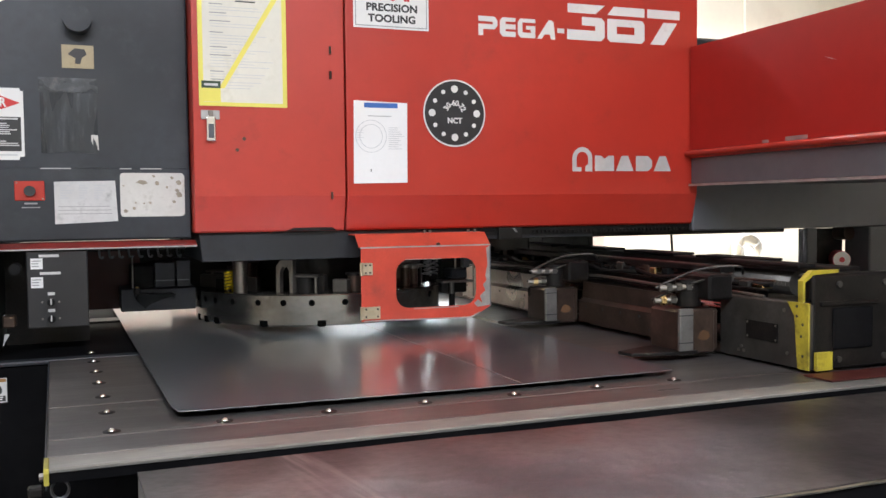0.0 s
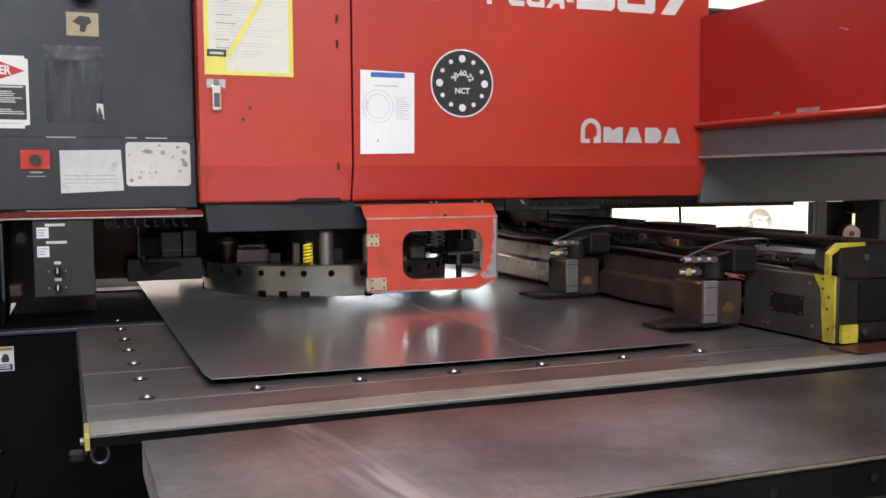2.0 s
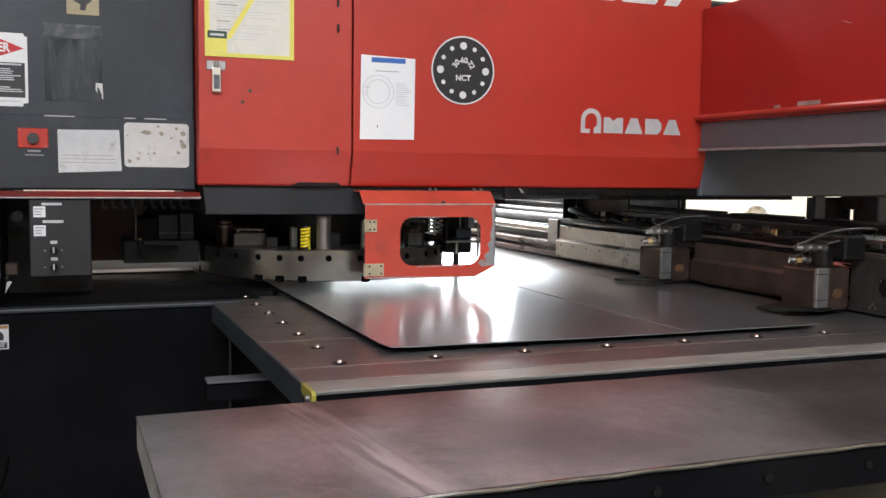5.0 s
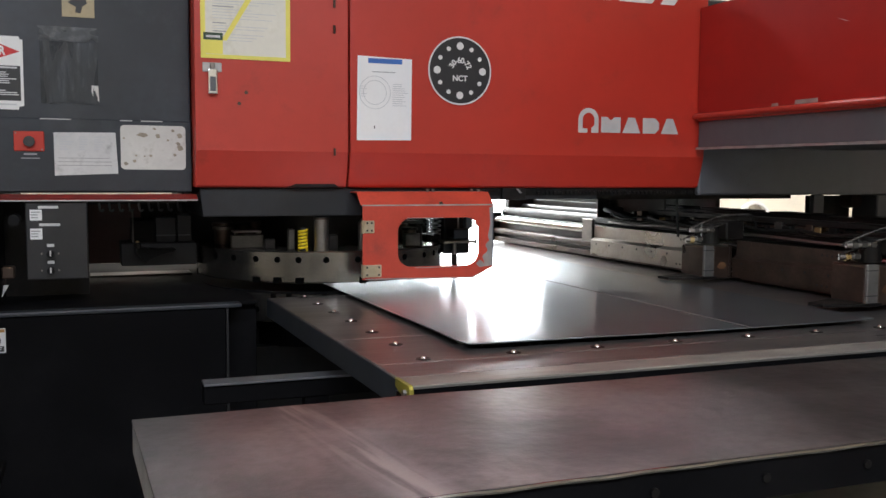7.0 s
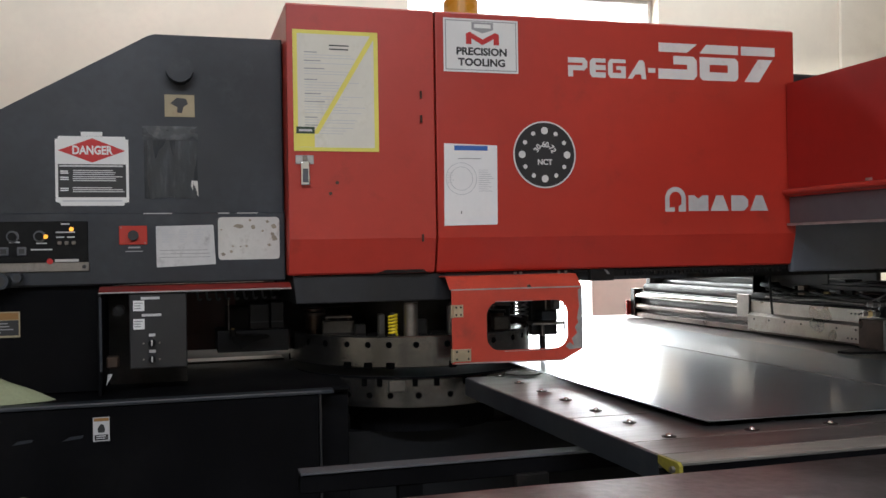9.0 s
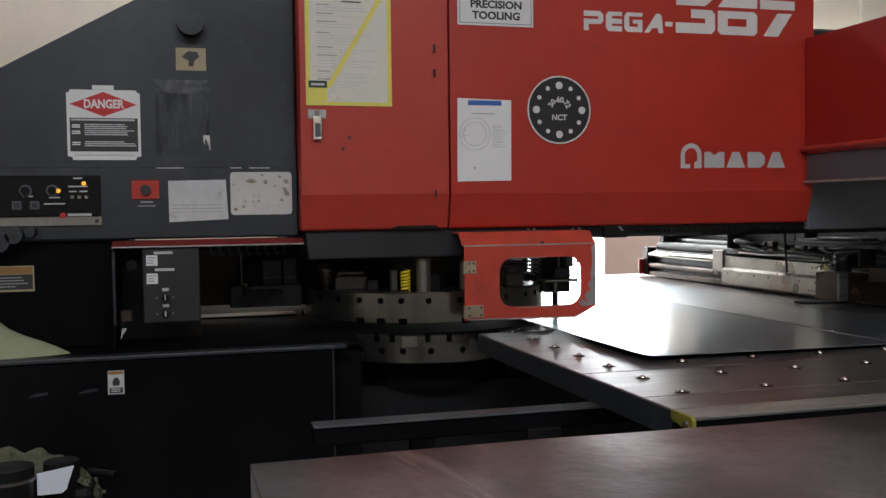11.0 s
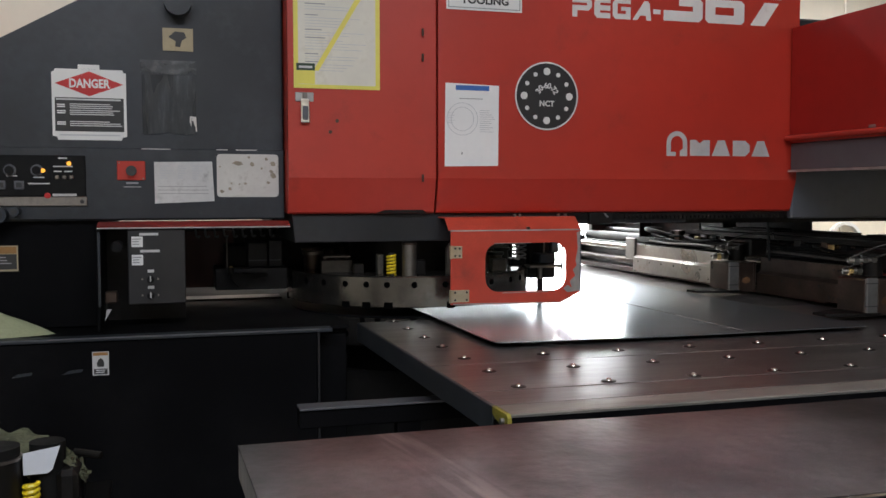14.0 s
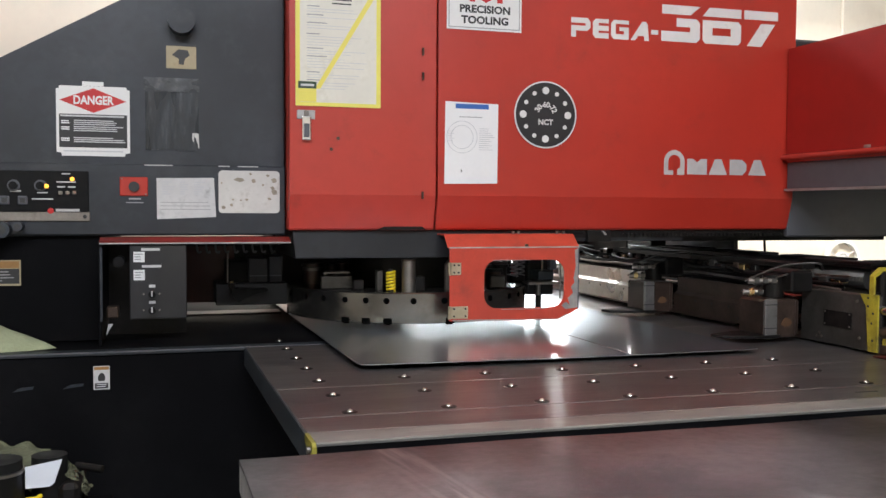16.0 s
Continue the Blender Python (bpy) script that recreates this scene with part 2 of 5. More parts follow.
RED_PLASTIC = mat("pink_red_roll", (0.55, 0.06, 0.08), 0.5, var=0.1, scale=10, bump=0)
GREY_STEEL = mat("dull_grey_steel", (0.092, 0.087, 0.080), 0.40, 0.6, var=0.25, scale=6.0, bump=0.08, dirt=(0.030, 0.024, 0.020), dirt_amount=0.4, dirt_scale=7)
CLAMP_GREY = mat("worn_grey_block", (0.20, 0.195, 0.185), 0.45, 0.5, var=0.2, scale=9.0, bump=0.08, dirt=(0.07, 0.055, 0.045), dirt_amount=0.3, dirt_scale=14)
# holes and slots are solid plugs; their inner shade is this black
HOLE = mat("bore_shade_black", (0.003, 0.003, 0.003), 0.9, var=0.1, scale=9, bump=0, spec=0.0)
OCHRE = mat("ochre_rust_spot", (0.115, 0.055, 0.022), 0.6, var=0.25, scale=20, bump=0.05)

glass = bpy.data.materials.new("window_glass")
glass.use_nodes = True
gp = glass.node_tree.nodes["Principled BSDF"]
gp.inputs["Transmission Weight"].default_value, gp.inputs["Roughness"].default_value, gp.inputs["IOR"].default_value = 1.0, 0.02, 1.02

# ---------- mesh helpers ----------
ORIGIN = {}


def thing(name, base, label="", category="", group="", kind=""):
    ob = new(name)
    ob.empty_display_size = 0.05
    ob.location = base
    ORIGIN[ob.name] = Vector(base)
    return tagged(ob, label, category, group, kind)


def part(name, bm, material, parent=None, label="", origin=None, smooth=False):
    """One mesh, given in the place's coordinates, under a thing or a part."""
    base = ORIGIN[parent.name] if parent else Vector((0, 0, 0))
    org = Vector(origin) if origin is not None else base
    bmesh.ops.recalc_face_normals(bm, faces=bm.faces[:])
    bmesh.ops.translate(bm, verts=bm.verts[:], vec=-org)
    me = bpy.data.meshes.new(name)
    bm.to_mesh(me)
    bm.free()
    me.materials.append(material)
    if smooth:
        me.polygons.foreach_set("use_smooth", [True] * len(me.polygons))
        me.set_sharp_from_angle(angle=radians(40))
    ob = new(name, me)
    if parent:
        ob.parent = parent
    ob.location = org - base
    ORIGIN[ob.name] = org
    return tagged(ob, label)


def solo(name, bm, material, label, category, base, group="", kind="", smooth=False):
    """A thing of one mesh."""
    return tagged(part(name, bm, material, None, "", base, smooth), label, category, group, kind)


def B():
    return bmesh.new()


def box(bm, x0, x1, y0, y1, z0, z1, r=0.0, seg=1):
    vs = [bm.verts.new(p) for p in ((x0, y0, z0), (x1, y0, z0), (x1, y1, z0), (x0, y1, z0), (x0, y0, z1), (x1, y0, z1), (x1, y1, z1), (x0, y1, z1))]
    fs = [bm.faces.new([vs[i] for i in f]) for f in ((3, 2, 1, 0), (4, 5, 6, 7), (0, 1, 5, 4), (1, 2, 6, 5), (2, 3, 7, 6), (3, 0, 4, 7))]
    if r:
        es = {e for f in fs for e in f.edges}
        bmesh.ops.bevel(bm, geom=list(es), offset=r, segments=seg, profile=0.6, affect="EDGES")
    return bm


def prism(bm, pts, axis, a, b, r=0.0):
    """A flat outline, drawn out along an axis. x: (y, z), y: (x, z), z: (x, y)."""
    def at(p, v):
        return {"x": (v, p[0], p[1]), "y": (p[0], v, p[1]), "z": (p[0], p[1], v)}[axis]
    va, vb = [bm.verts.new(at(p, a)) for p in pts], [bm.verts.new(at(p, b)) for p in pts]
    n = len(pts)
    fs = [bm.faces.new(va), bm.faces.new(vb[::-1])]
    fs += [bm.faces.new((va[i], vb[i], vb[(i + 1) % n], va[(i + 1) % n])) for i in range(n)]
    if r:
        es = {e for f in fs[:2] for e in f.edges}
        bmesh.ops.bevel(bm, geom=list(es), offset=r, segments=2, profile=0.6, affect="EDGES")
    return bm


def rod(bm, p, q, r, seg=16, r2=None):
    p, q = Vector(p), Vector(q)
    d = (q - p)
    m = Matrix.Translation((p + q) / 2) @ d.to_track_quat("Z", "Y").to_matrix().to_4x4()
    bmesh.ops.create_cone(bm, cap_ends=True, segments=seg, radius1=r, radius2=r if r2 is None else r2, depth=d.length, matrix=m)
    return bm


def tube(bm, pts, r, seg=8):
    """A hose along a smoothed line."""
    pts = [Vector(p) for p in pts]
    line = []
    for i in range(len(pts) - 1):
        p0, p1, p2, p3 = pts[max(i - 1, 0)], pts[i], pts[i + 1], pts[min(i + 2, len(pts) - 1)]
        for k in range(6):
            t = k / 6
            line.append(0.5 * ((2 * p1) + (p2 - p0) * t + (2 * p0 - 5 * p1 + 4 * p2 - p3) * t * t + (3 * p1 - p0 - 3 * p2 + p3) * t ** 3))
    line.append(pts[-1])
    rings = []
    for i, p in enumerate(line):
        d = (line[min(i + 1, len(line) - 1)] - line[max(i - 1, 0)]).normalized()
        q = d.to_track_quat("Z", "Y")
        rings.append([bm.verts.new(p + q @ Vector((r * math.cos(a), r * math.sin(a), 0))) for a in (2 * math.pi * k / seg for k in range(seg))])
    for a, b in zip(rings, rings[1:]):
        for k in range(seg):
            bm.faces.new((a[k], a[(k + 1) % seg], b[(k + 1) % seg], b[k]))
    bm.faces.new(rings[0][::-1])
    bm.faces.new(rings[-1])
    return bm


def coil(bm, base, r, wire, height, turns):
    pts = []
    n = int(turns * 10)
    rings = []
    for i in range(n + 1):
        a = 2 * math.pi * i / 10
        c = Vector((base[0] + r * math.cos(a), base[1] + r * math.sin(a), base[2] + height * i / n))
        out = Vector((math.cos(a), math.sin(a), 0))
        rings.append([bm.verts.new(c + wire * (out * math.cos(b) + Vector((0, 0, 1)) * math.sin(b))) for b in (2 * math.pi * k / 6 for k in range(6))])
    for a, b in zip(rings, rings[1:]):
        for k in range(6):
            bm.faces.new((a[k], a[(k + 1) % 6], b[(k + 1) % 6], b[k]))
    bm.faces.new(rings[0][::-1])
    bm.faces.new(rings[-1])
    return bm


def disc(bm, x, z, r, y0, y1, seg=40):
    return rod(bm, (x, y1, z), (x, y0, z), r, seg)


def flat(bm, x0, x1, z0, z1, y, d=0.0012):
    """A thin plate on a front that faces -y."""
    return box(bm, x0, x1, y - d, y, z0, z1)


def lettering(text, size, x, y, z, material, parent, bold=0.0, stretch=1.0, align="CENTER", turn=0.0, name="lettering", flat_turn=None):
    """Raised text on a front that faces -y; (x, z) is its middle."""
    cu = bpy.data.curves.new(name, "FONT")
    cu.body, cu.size, cu.extrude, cu.offset, cu.align_x, cu.align_y, cu.resolution_u = text, size, 0.0005, bold, align, "CENTER", 3
    tmp = bpy.data.objects.new(name, cu)
    scene.collection.objects.link(tmp)
    bpy.context.view_layer.update()
    me = bpy.data.meshes.new_from_object(tmp.evaluated_get(bpy.context.evaluated_depsgraph_get()))
    bpy.data.objects.remove(tmp)
    bm = B()
    bm.from_mesh(me)
    bpy.data.meshes.remove(me)
    m = Matrix.Translation((x, y, z)) @ Matrix.Rotation(radians(turn), 4, "Y") @ Matrix.Rotation(radians(90), 4, "X") @ Matrix.Diagonal((stretch, 1, 1, 1))
    bmesh.ops.transform(bm, matrix=m, verts=bm.verts[:])
    return part(name, bm, material, parent)


def bars(name, x0, x1, z_top, z_step, n, thick, y, material, parent, ragged=0.35, seed=1):
    """Unreadable lines of print as plain bars."""
    rnd = random.Random(seed)
    bm = B()
    for i in range(n):
        z = z_top - i * z_step
        flat(bm, x0, x1 - (x1 - x0) * ragged * rnd.random(), z - thick, z, y, 0.0004)
    return part(name, bm, material, parent)

# ---------- the hall ----------
def hall():
    solo("floor", box(B(), -7, 8, -7, 3.9, -0.1, 0), CONCRETE, "stained grey concrete workshop floor", "floor", (0, 0, 0), kind="structure")
    w = thing("wall_north", (0, 3.6, 0), "cream plastered back wall", "wall", kind="structure")
    bm = B()
    box(bm, -7, WX0, 3.6, 3.9, 0, 4.5), box(bm, WX1, 8, 3.6, 3.9, 0, 4.5), box(bm, WX0, WX1, 3.6, 3.9, 0, WZ0), box(bm, WX0, WX1, 3.6, 3.9, WZ1, 4.5)
    part("plaster", bm, WALL, w)
    part("pilaster", box(B(), 4.5, 5.3, 3.57, 3.6, 0, 4.5, 0.01), WALL, w)
    win = thing("window_1", ((WX0 + WX1) / 2, 3.75, WZ0), "wide bright workshop window in a white frame", "window", kind="structure")
    for nm, a in (("window_frame", (WX0, WX0 + 0.03, WZ0, WZ1)), ("window_frame", (WX1 - 0.03, WX1, WZ0, WZ1)), ("window_frame", (WX0 + 0.03, WX1 - 0.03, WZ1 - 0.03, WZ1)), ("window_frame", (WX0 + 0.03, WX1 - 0.03, WZ0, WZ0 + 0.03))):
        part(nm, box(B(), a[0], a[1], 3.72, 3.78, a[2], a[3], 0.004), FRAME_WHITE, win)
    p = part("pane", box(B(), WX0 + 0.03, WX1 - 0.03, 3.746, 3.752, WZ0 + 0.03, WZ1 - 0.03), glass, win)
    p.visible_shadow = False
    part("window_sill", box(B(), WX0 - 0.03, WX1 + 0.03, 3.56, 3.72, WZ0 - 0.03, WZ0, 0.004), FRAME_WHITE, win)
    solo("partition_panel", box(B(), 2.12, 3.0, 3.38, 3.42, 0, 1.17, 0.004), PINK_WALL, "pale pink partition panel before the window", "panel", (2.5, 3.4, 0))
    solo("backdrop", box(B(), -4, 8, 7.0, 7.05, -1, 7), GLOW, "bright overcast daylight outside the window", "backdrop", (2, 7, 0), kind="structure")
    bm = B()
    for k in range(40):
        a0, a1 = 2 * math.pi * k / 40, 2 * math.pi * (k + 1) / 40
        for r0, r1 in ((0.14, 0.165), (0.05, 0.06)):
            prism(bm, [(4.524 + q * math.cos(a), 0.91 + q * math.sin(a)) for q, a in ((r0, a0), (r1, a0), (r1, a1), (r0, a1))], "y", 3.52, 3.565)
    for k in range(3):
        a = radians(30 + 120 * k)
        rod(bm, (4.524 + 0.055 * math.cos(a), 3.542, 0.91 + 0.055 * math.sin(a)), (4.524 + 0.145 * math.cos(a), 3.542, 0.91 + 0.145 * math.sin(a)), 0.008, 8)
    rod(bm, (4.524, 3.57, 0.91), (4.524, 3.53, 0.91), 0.056, 20)
    solo("hose_reel", bm, FRAME_WHITE, "pale round reel on the cream wall", "reel", (4.524, 3.57, 0.91))
    solo("wall_south", box(B(), -7, 8, -7.3, -7, 0, 4.5), WALL, "cream plastered wall at the hall's front", "wall", (0, -7, 0), kind="structure")
    solo("wall_west", box(B(), -7.3, -7, -7, 3.9, 0, 4.5), WALL, "cream plastered side wall", "wall", (-7, 0, 0), kind="structure")
    solo("wall_east", box(B(), 8, 8.3, -7, 3.9, 0, 4.5), WALL, "cream plastered side wall", "wall", (8, 0, 0), kind="structure")
    solo("ceiling", box(B(), -7.3, 8.3, -7.3, 3.9, 4.5, 4.6), WALL, "pale painted hall ceiling", "ceiling", (0, 0, 4.5), kind="structure")


WX0, WX1, WZ0, WZ1 = 0.80, 2.83, 0.30, 3.28


# ---------- the press ----------
def press():
    pr = thing("punch_press", (0.1, 0.6, 0.0), "large red and charcoal turret punch press", "punch press")
    # red covers: upright front, drawn in at the foot
    def cover(x0, x1, lean):
        bm = B()
        prism(bm, [(0.0, 1.365), (0.0, 2.108), (0.012, 2.116), (1.2, 2.116), (1.2, 1.25), (0.035, 1.25), (0.028, 1.256)], "x", x0, x1, 0.004)
        if lean:
            for v in bm.verts:
                if v.co.x > x1 - 0.02 and v.co.z < 1.36:
                    v.co.x -= lean * (1.365 - v.co.z) / 0.115
        return bm
    door = part("cover_door", cover(-0.485, -0.003, 0), RED_DOOR, pr, "slightly faded red enamel access door")
    main = part("main_cover", cover(0.003, 1.378, 0.003), RED, pr, "red enamel upper frame cover")
    # latch, keyhole screws and chips on the door
    lt = part("latch", box(B(), -0.462, -0.404, -0.004, 0.0, 1.603, 1.632, 0.002), BARE, door, "plated spring latch")
    bm = box(B(), -0.447, -0.418, -0.016, -0.004, 1.535, 1.612, 0.004, 2)
    part("latch_lever", bm, CHROME, door, "chromed latch lever")
    part("lever_inset", box(B(), -0.441, -0.424, -0.0168, -0.0155, 1.545, 1.588), GREY_ARM, door)
    part("latch_hook", box(B(), -0.44, -0.425, -0.012, -0.004, 1.612, 1.63, 0.002), STEEL, door)
    for z in (1.835, 1.755, 1.365):
        part("hinge_pin", rod(B(), (-0.05, -0.004, z - 0.012), (-0.05, -0.004, z + 0.012), 0.004, 8), BROWN, door)
    for x, z in ((-0.33, 1.545), (-0.352, 1.51)):
        part("paint_chip", disc(B(), x, z, 0.006, -0.0008, 0.0, 9), BROWN, door)
    bm = prism(B(), [(-0.2, 1.251), (-0.03, 1.251), (-0.05, 1.268), (-0.07, 1.262), (-0.09, 1.276), (-0.12, 1.268), (-0.15, 1.274), (-0.18, 1.258)], "y", 0.0265, 0.04)
    part("worn_patch", bm, OILY, door, "paint worn off to dark metal")
    # charcoal column
    bm = prism(B(), [(-2.3, 1.24), (-2.3, 1.215), (-0.905, 2.012), (-0.885, 2.018), (-0.489, 2.018), (-0.489, 1.232), (-2.29, 1.232)][1:], "y", 0.10, 1.15, 0.006)
    col = part("column_cover", bm, CHARCOAL, pr, "charcoal enamel column cover with a sloping top")
    part("lower_panel", box(B(), -2.3, -0.489, 0.088, 0.0985, 1.235, 1.455, 0.003), CHARCOAL, pr, "charcoal control front panel")
    # pale strips paint the light caught by the panel's worn top edge
    for ex0, ex1 in ((-0.925, -0.84), (-0.70, -0.665), (-0.64, -0.575)):
        part("edge_wear", box(B(), ex0, ex1, 0.0872, 0.0879, 1.4515, 1.4545), DECAL_WORN, pr)
    part("column_side", box(B(), -2.3, -1.055, 0.115, 1.15, 0.905, 1.231), BLACK, pr, "black lower column side")
    bm = disc(B(), -0.81, 1.902, 0.041, 0.05, 0.1, 28)
    part("rubber_cap", bm, CHARCOAL, col, "round charcoal cap", smooth=True)
    # red hood lip over the tool nook
    bm = prism(B(), [(0.03, 1.217), (0.0795, 1.228), (0.0875, 1.228), (0.0875, 1.218), (0.032, 1.211)], "x", -1.056, -0.478)
    part("hood_edge", box(B(), -1.056, -0.478, 0.0292, 0.0318, 1.2085, 1.2125), BARE, pr)
    part("hood_lip", bm, RED_HOOD, pr, "red folded hood lip")
    part("hood_side", box(B(), -1.056, -1.046, -0.028, 0.12, 0.905, 1.208, 0.002), BLACK, pr)
    part("hood_edge", box(B(), -1.05, -1.043, -0.036, -0.0285, 0.98, 1.2), CHARCOAL, pr)
    # dark bridge that carries the turret
    bm = B()
    prism(bm, [(-0.47, 1.249), (0.95, 1.249), (0.95, 1.21), (0.22, 1.21), (0.20, 1.157), (-0.46, 1.157)], "y", 0.05, 0.95, 0.004)
    part("bridge", bm, BRIDGE, pr, "dull charcoal upper bridge")
    part("frame_underside", box(B(), 0.95, 1.9, 0.12, 1.1, 1.205, 1.249), OILY, pr)
    part("tooth_rack", box(B(), 0.48, 1.75, 0.045, 0.06, 1.222, 1.248), OILY, pr)
    for i in range(60):
        box(TEETH, 0.70 + i * 0.0165, 0.708 + i * 0.0165, 0.036, 0.046, 1.226, 1.236)
    tagged(part("rack_teeth", TEETH, OILY, pr), kind="stuff")
    hb = part("sensor_block", box(B(), 0.561, 0.652, 0.03, 0.09, 1.207, 1.2485, 0.004, 2), OILY, pr, "black sensor block under the cover")
    part("sensor_clip", prism(B(), [(0.612, 1.247), (0.620, 1.247), (0.634, 1.232), (0.626, 1.231)], "y", 0.0275, 0.0298), BARE, hb)
    part("rail_tab", box(B(), 0.50, 0.552, 0.04, 0.09, 1.236, 1.2485, 0.002), OILY, pr)
    # nook: control box and parts behind
    bm = box(B(), -0.97, -0.80, 0.04, 0.24, 0.975, 1.206, 0.003)
    dx0 = -0.018
    cb = part("switch_box", bm, BADGE, pr, "charcoal switch box with small labels")
    for x0, x1, z0, z1 in ((-0.917, -0.862, 1.187, 1.195), (-0.915, -0.858, 1.135, 1.143), (-0.895, -0.876, 1.073, 1.082), (-0.895, -0.876, 1.023, 1.032)):
        part("label_strip", flat(B(), x0 + dx0, x1 + dx0, z0, z1, 0.04), PAPER_GREY, cb)
    for z in (1.152, 1.096):
        t = part("sticker", flat(B(), -0.94 + dx0, -0.907 + dx0, z, z + 0.032, 0.04), PAPER, cb)
        bars("print", -0.937 + dx0, -0.911 + dx0, z + 0.026, 0.008, 3, 0.003, 0.0385, INK_GREY, t)
    for z in (1.053, 1.003):
        k = part("switch_knob", disc(B(), -0.886 + dx0, z, 0.011, 0.018, 0.04, 16), RUBBER, cb, smooth=True)
        part("knob_mark", box(B(), -0.888 + dx0, -0.884 + dx0, 0.015, 0.018, z - 0.006, z + 0.011), PAPER_GREY, k)
        for dx in (-0.025, 0.022):
            part("screw_head", disc(B(), -0.886 + dx0 + dx, z, 0.003, 0.037, 0.04, 8), STEEL, cb)
    tr = part("hook_rail", box(B(), -0.80, -0.49, 0.27, 0.33, 1.19, 1.21, 0.003), OILY, pr, "dark rail with a row of hooks")
    for i in range(9):
        x = -0.765 + i * 0.0305
        part("hook", tube(B(), [(x, 0.262, 1.194), (x + 0.001, 0.258, 1.183), (x + 0.003, 0.252, 1.173), (x + 0.009, 0.249, 1.169), (x + 0.014, 0.249, 1.175)], 0.0036, 6), GREY_ARM, tr, smooth=True)
    part("nook_back", box(B(), -1.045, -0.47, 0.70, 0.74, 0.957, 1.21), OILY, pr)
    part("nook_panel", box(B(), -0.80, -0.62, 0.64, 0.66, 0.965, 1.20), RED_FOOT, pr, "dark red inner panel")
    part("nook_shield", box(B(), -1.045, -0.80, 0.26, 0.28, 0.902, 1.21), OILY, pr)
    part("nook_block", box(B(), -0.66, -0.47, 0.46, 0.6, 0.985, 1.13, 0.006), RUBBER, pr)
    nb = part("nook_box", box(B(), -0.697, -0.444, 0.42, 0.60, 0.972, 1.05, 0.004), BRIDGE, pr, "dull charcoal drive box")
    part("box_cover", box(B(), -0.582, -0.513, 0.43, 0.60, 1.051, 1.14, 0.003), BRIDGE, nb)
    part("box_cover", box(B(), -0.509, -0.46, 0.43, 0.60, 1.051, 1.146, 0.003), BRIDGE, nb)
    part("cover_edge", box(B(), -0.58, -0.515, 0.4265, 0.4295, 1.074, 1.078), GREY_ARM, nb)
    part("cover_edge", box(B(), -0.507, -0.465, 0.4265, 0.4295, 1.074, 1.078), GREY_ARM, nb)
    bm = prism(B(), [(-0.648, 1.035), (-0.63, 1.04), (-0.60, 1.032), (-0.53, 1.036), (-0.518, 1.03), (-0.525, 1.022), (-0.57, 1.018), (-0.585, 1.006), (-0.61, 1.0), (-0.62, 0.985), (-0.632, 1.0), (-0.65, 1.02)], "y", 0.36, 0.41, 0.004)
    part("tool_lever", bm, RUBBER, pr, "black forked tool lever")
    part("lever_pin", rod(B(), (-0.645, 0.37, 1.036), (-0.645, 0.37, 1.056), 0.012, 12), OILY, pr)
    part("lever_cap", rod(B(), (-0.645, 0.37, 1.0565), (-0.645, 0.37, 1.062), 0.006, 10), BRASS, pr)
    part("nook_rod", rod(B(), (-0.66, 0.34, 1.06), (-0.66, 0.34, 1.17), 0.0028, 8), STEEL, pr)
    part("nook_sill", box(B(), -0.80, -0.43, 0.745, 0.86, 0.9005, 0.907, 0.002), GREY_STEEL, pr, "dull metal sill")
    bm = box(B(), -1.035, -1.0, 0.0, 0.05, 0.985, 1.02, 0.004)
    part("hose_bracket", bm, BROWN, pr)
    part("knob", disc(B(), -1.0, 1.155, 0.016, 0.02, 0.1, 16), RUBBER, pr)
    # thin pale plate that paints a slit of light beside the nook
    part("light_slit", prism(B(), [(-1.037, 0.93), (-1.032, 0.965), (-1.018, 0.965)], "y", 0.02, 0.024), PAPER_GREY, pr, "pale sliver painted as a slit of light")
    part("throat_side", box(B(), -0.475, -0.45, 0.62, 1.1, 0.955, 1.234, 0.004), OILY, pr, "black throat casting")
    part("throat_back", box(B(), -0.449, 0.638, 1.0, 1.08, 0.955, 1.21, 0.004), OILY, pr, "black throat casting")
    # right-hand arm
    part("arm", box(B(), 1.374, 3.4, 0.02, 0.75, 1.222, 1.60, 0.006), ARM, pr, "slate grey enamel frame arm")
    part("arm_post", box(B(), 1.965, 2.02, 0.06, 0.085, 0.0, 1.222, 0.004), GREY_ARM, pr)
    part("cable", tube(B(), [(1.40, 0.2, 1.222), (1.405, 0.2, 1.15), (1.42, 0.21, 1.05)], 0.005), RUBBER, pr)
    part("arm_post", box(B(), 2.24, 2.36, 0.0, 0.14, 0.0, 1.222, 0.006), GREY_ARM, pr)
    part("arm_infill", box(B(), 2.022, 2.238, 0.148, 0.172, 0.0, 1.215), OILY, pr)
    ro = part("roller", rod(B(), (2.15, 0.06, 1.085), (2.21, 0.155, 1.085), 0.036, 20), RED_PLASTIC, pr, "pink-red round roll end")
    part("roller_face", rod(B(), (2.1475, 0.056, 1.085), (2.1505, 0.0608, 1.085), 0.034, 20), PAPER, pr)
    part("roller_hub", rod(B(), (2.1455, 0.0528, 1.085), (2.1478, 0.0565, 1.085), 0.011, 12), RED_PLASTIC, pr)
    part("eye_bolt", disc(B(), 2.21, 1.195, 0.03, 0.08, 0.155, 14), BROWN, pr)
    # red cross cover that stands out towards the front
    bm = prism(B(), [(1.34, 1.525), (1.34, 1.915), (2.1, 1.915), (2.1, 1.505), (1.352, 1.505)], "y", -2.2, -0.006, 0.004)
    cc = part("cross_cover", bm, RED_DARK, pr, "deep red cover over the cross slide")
    lip = [(1.345, 1.498), (1.338, 1.5045)]
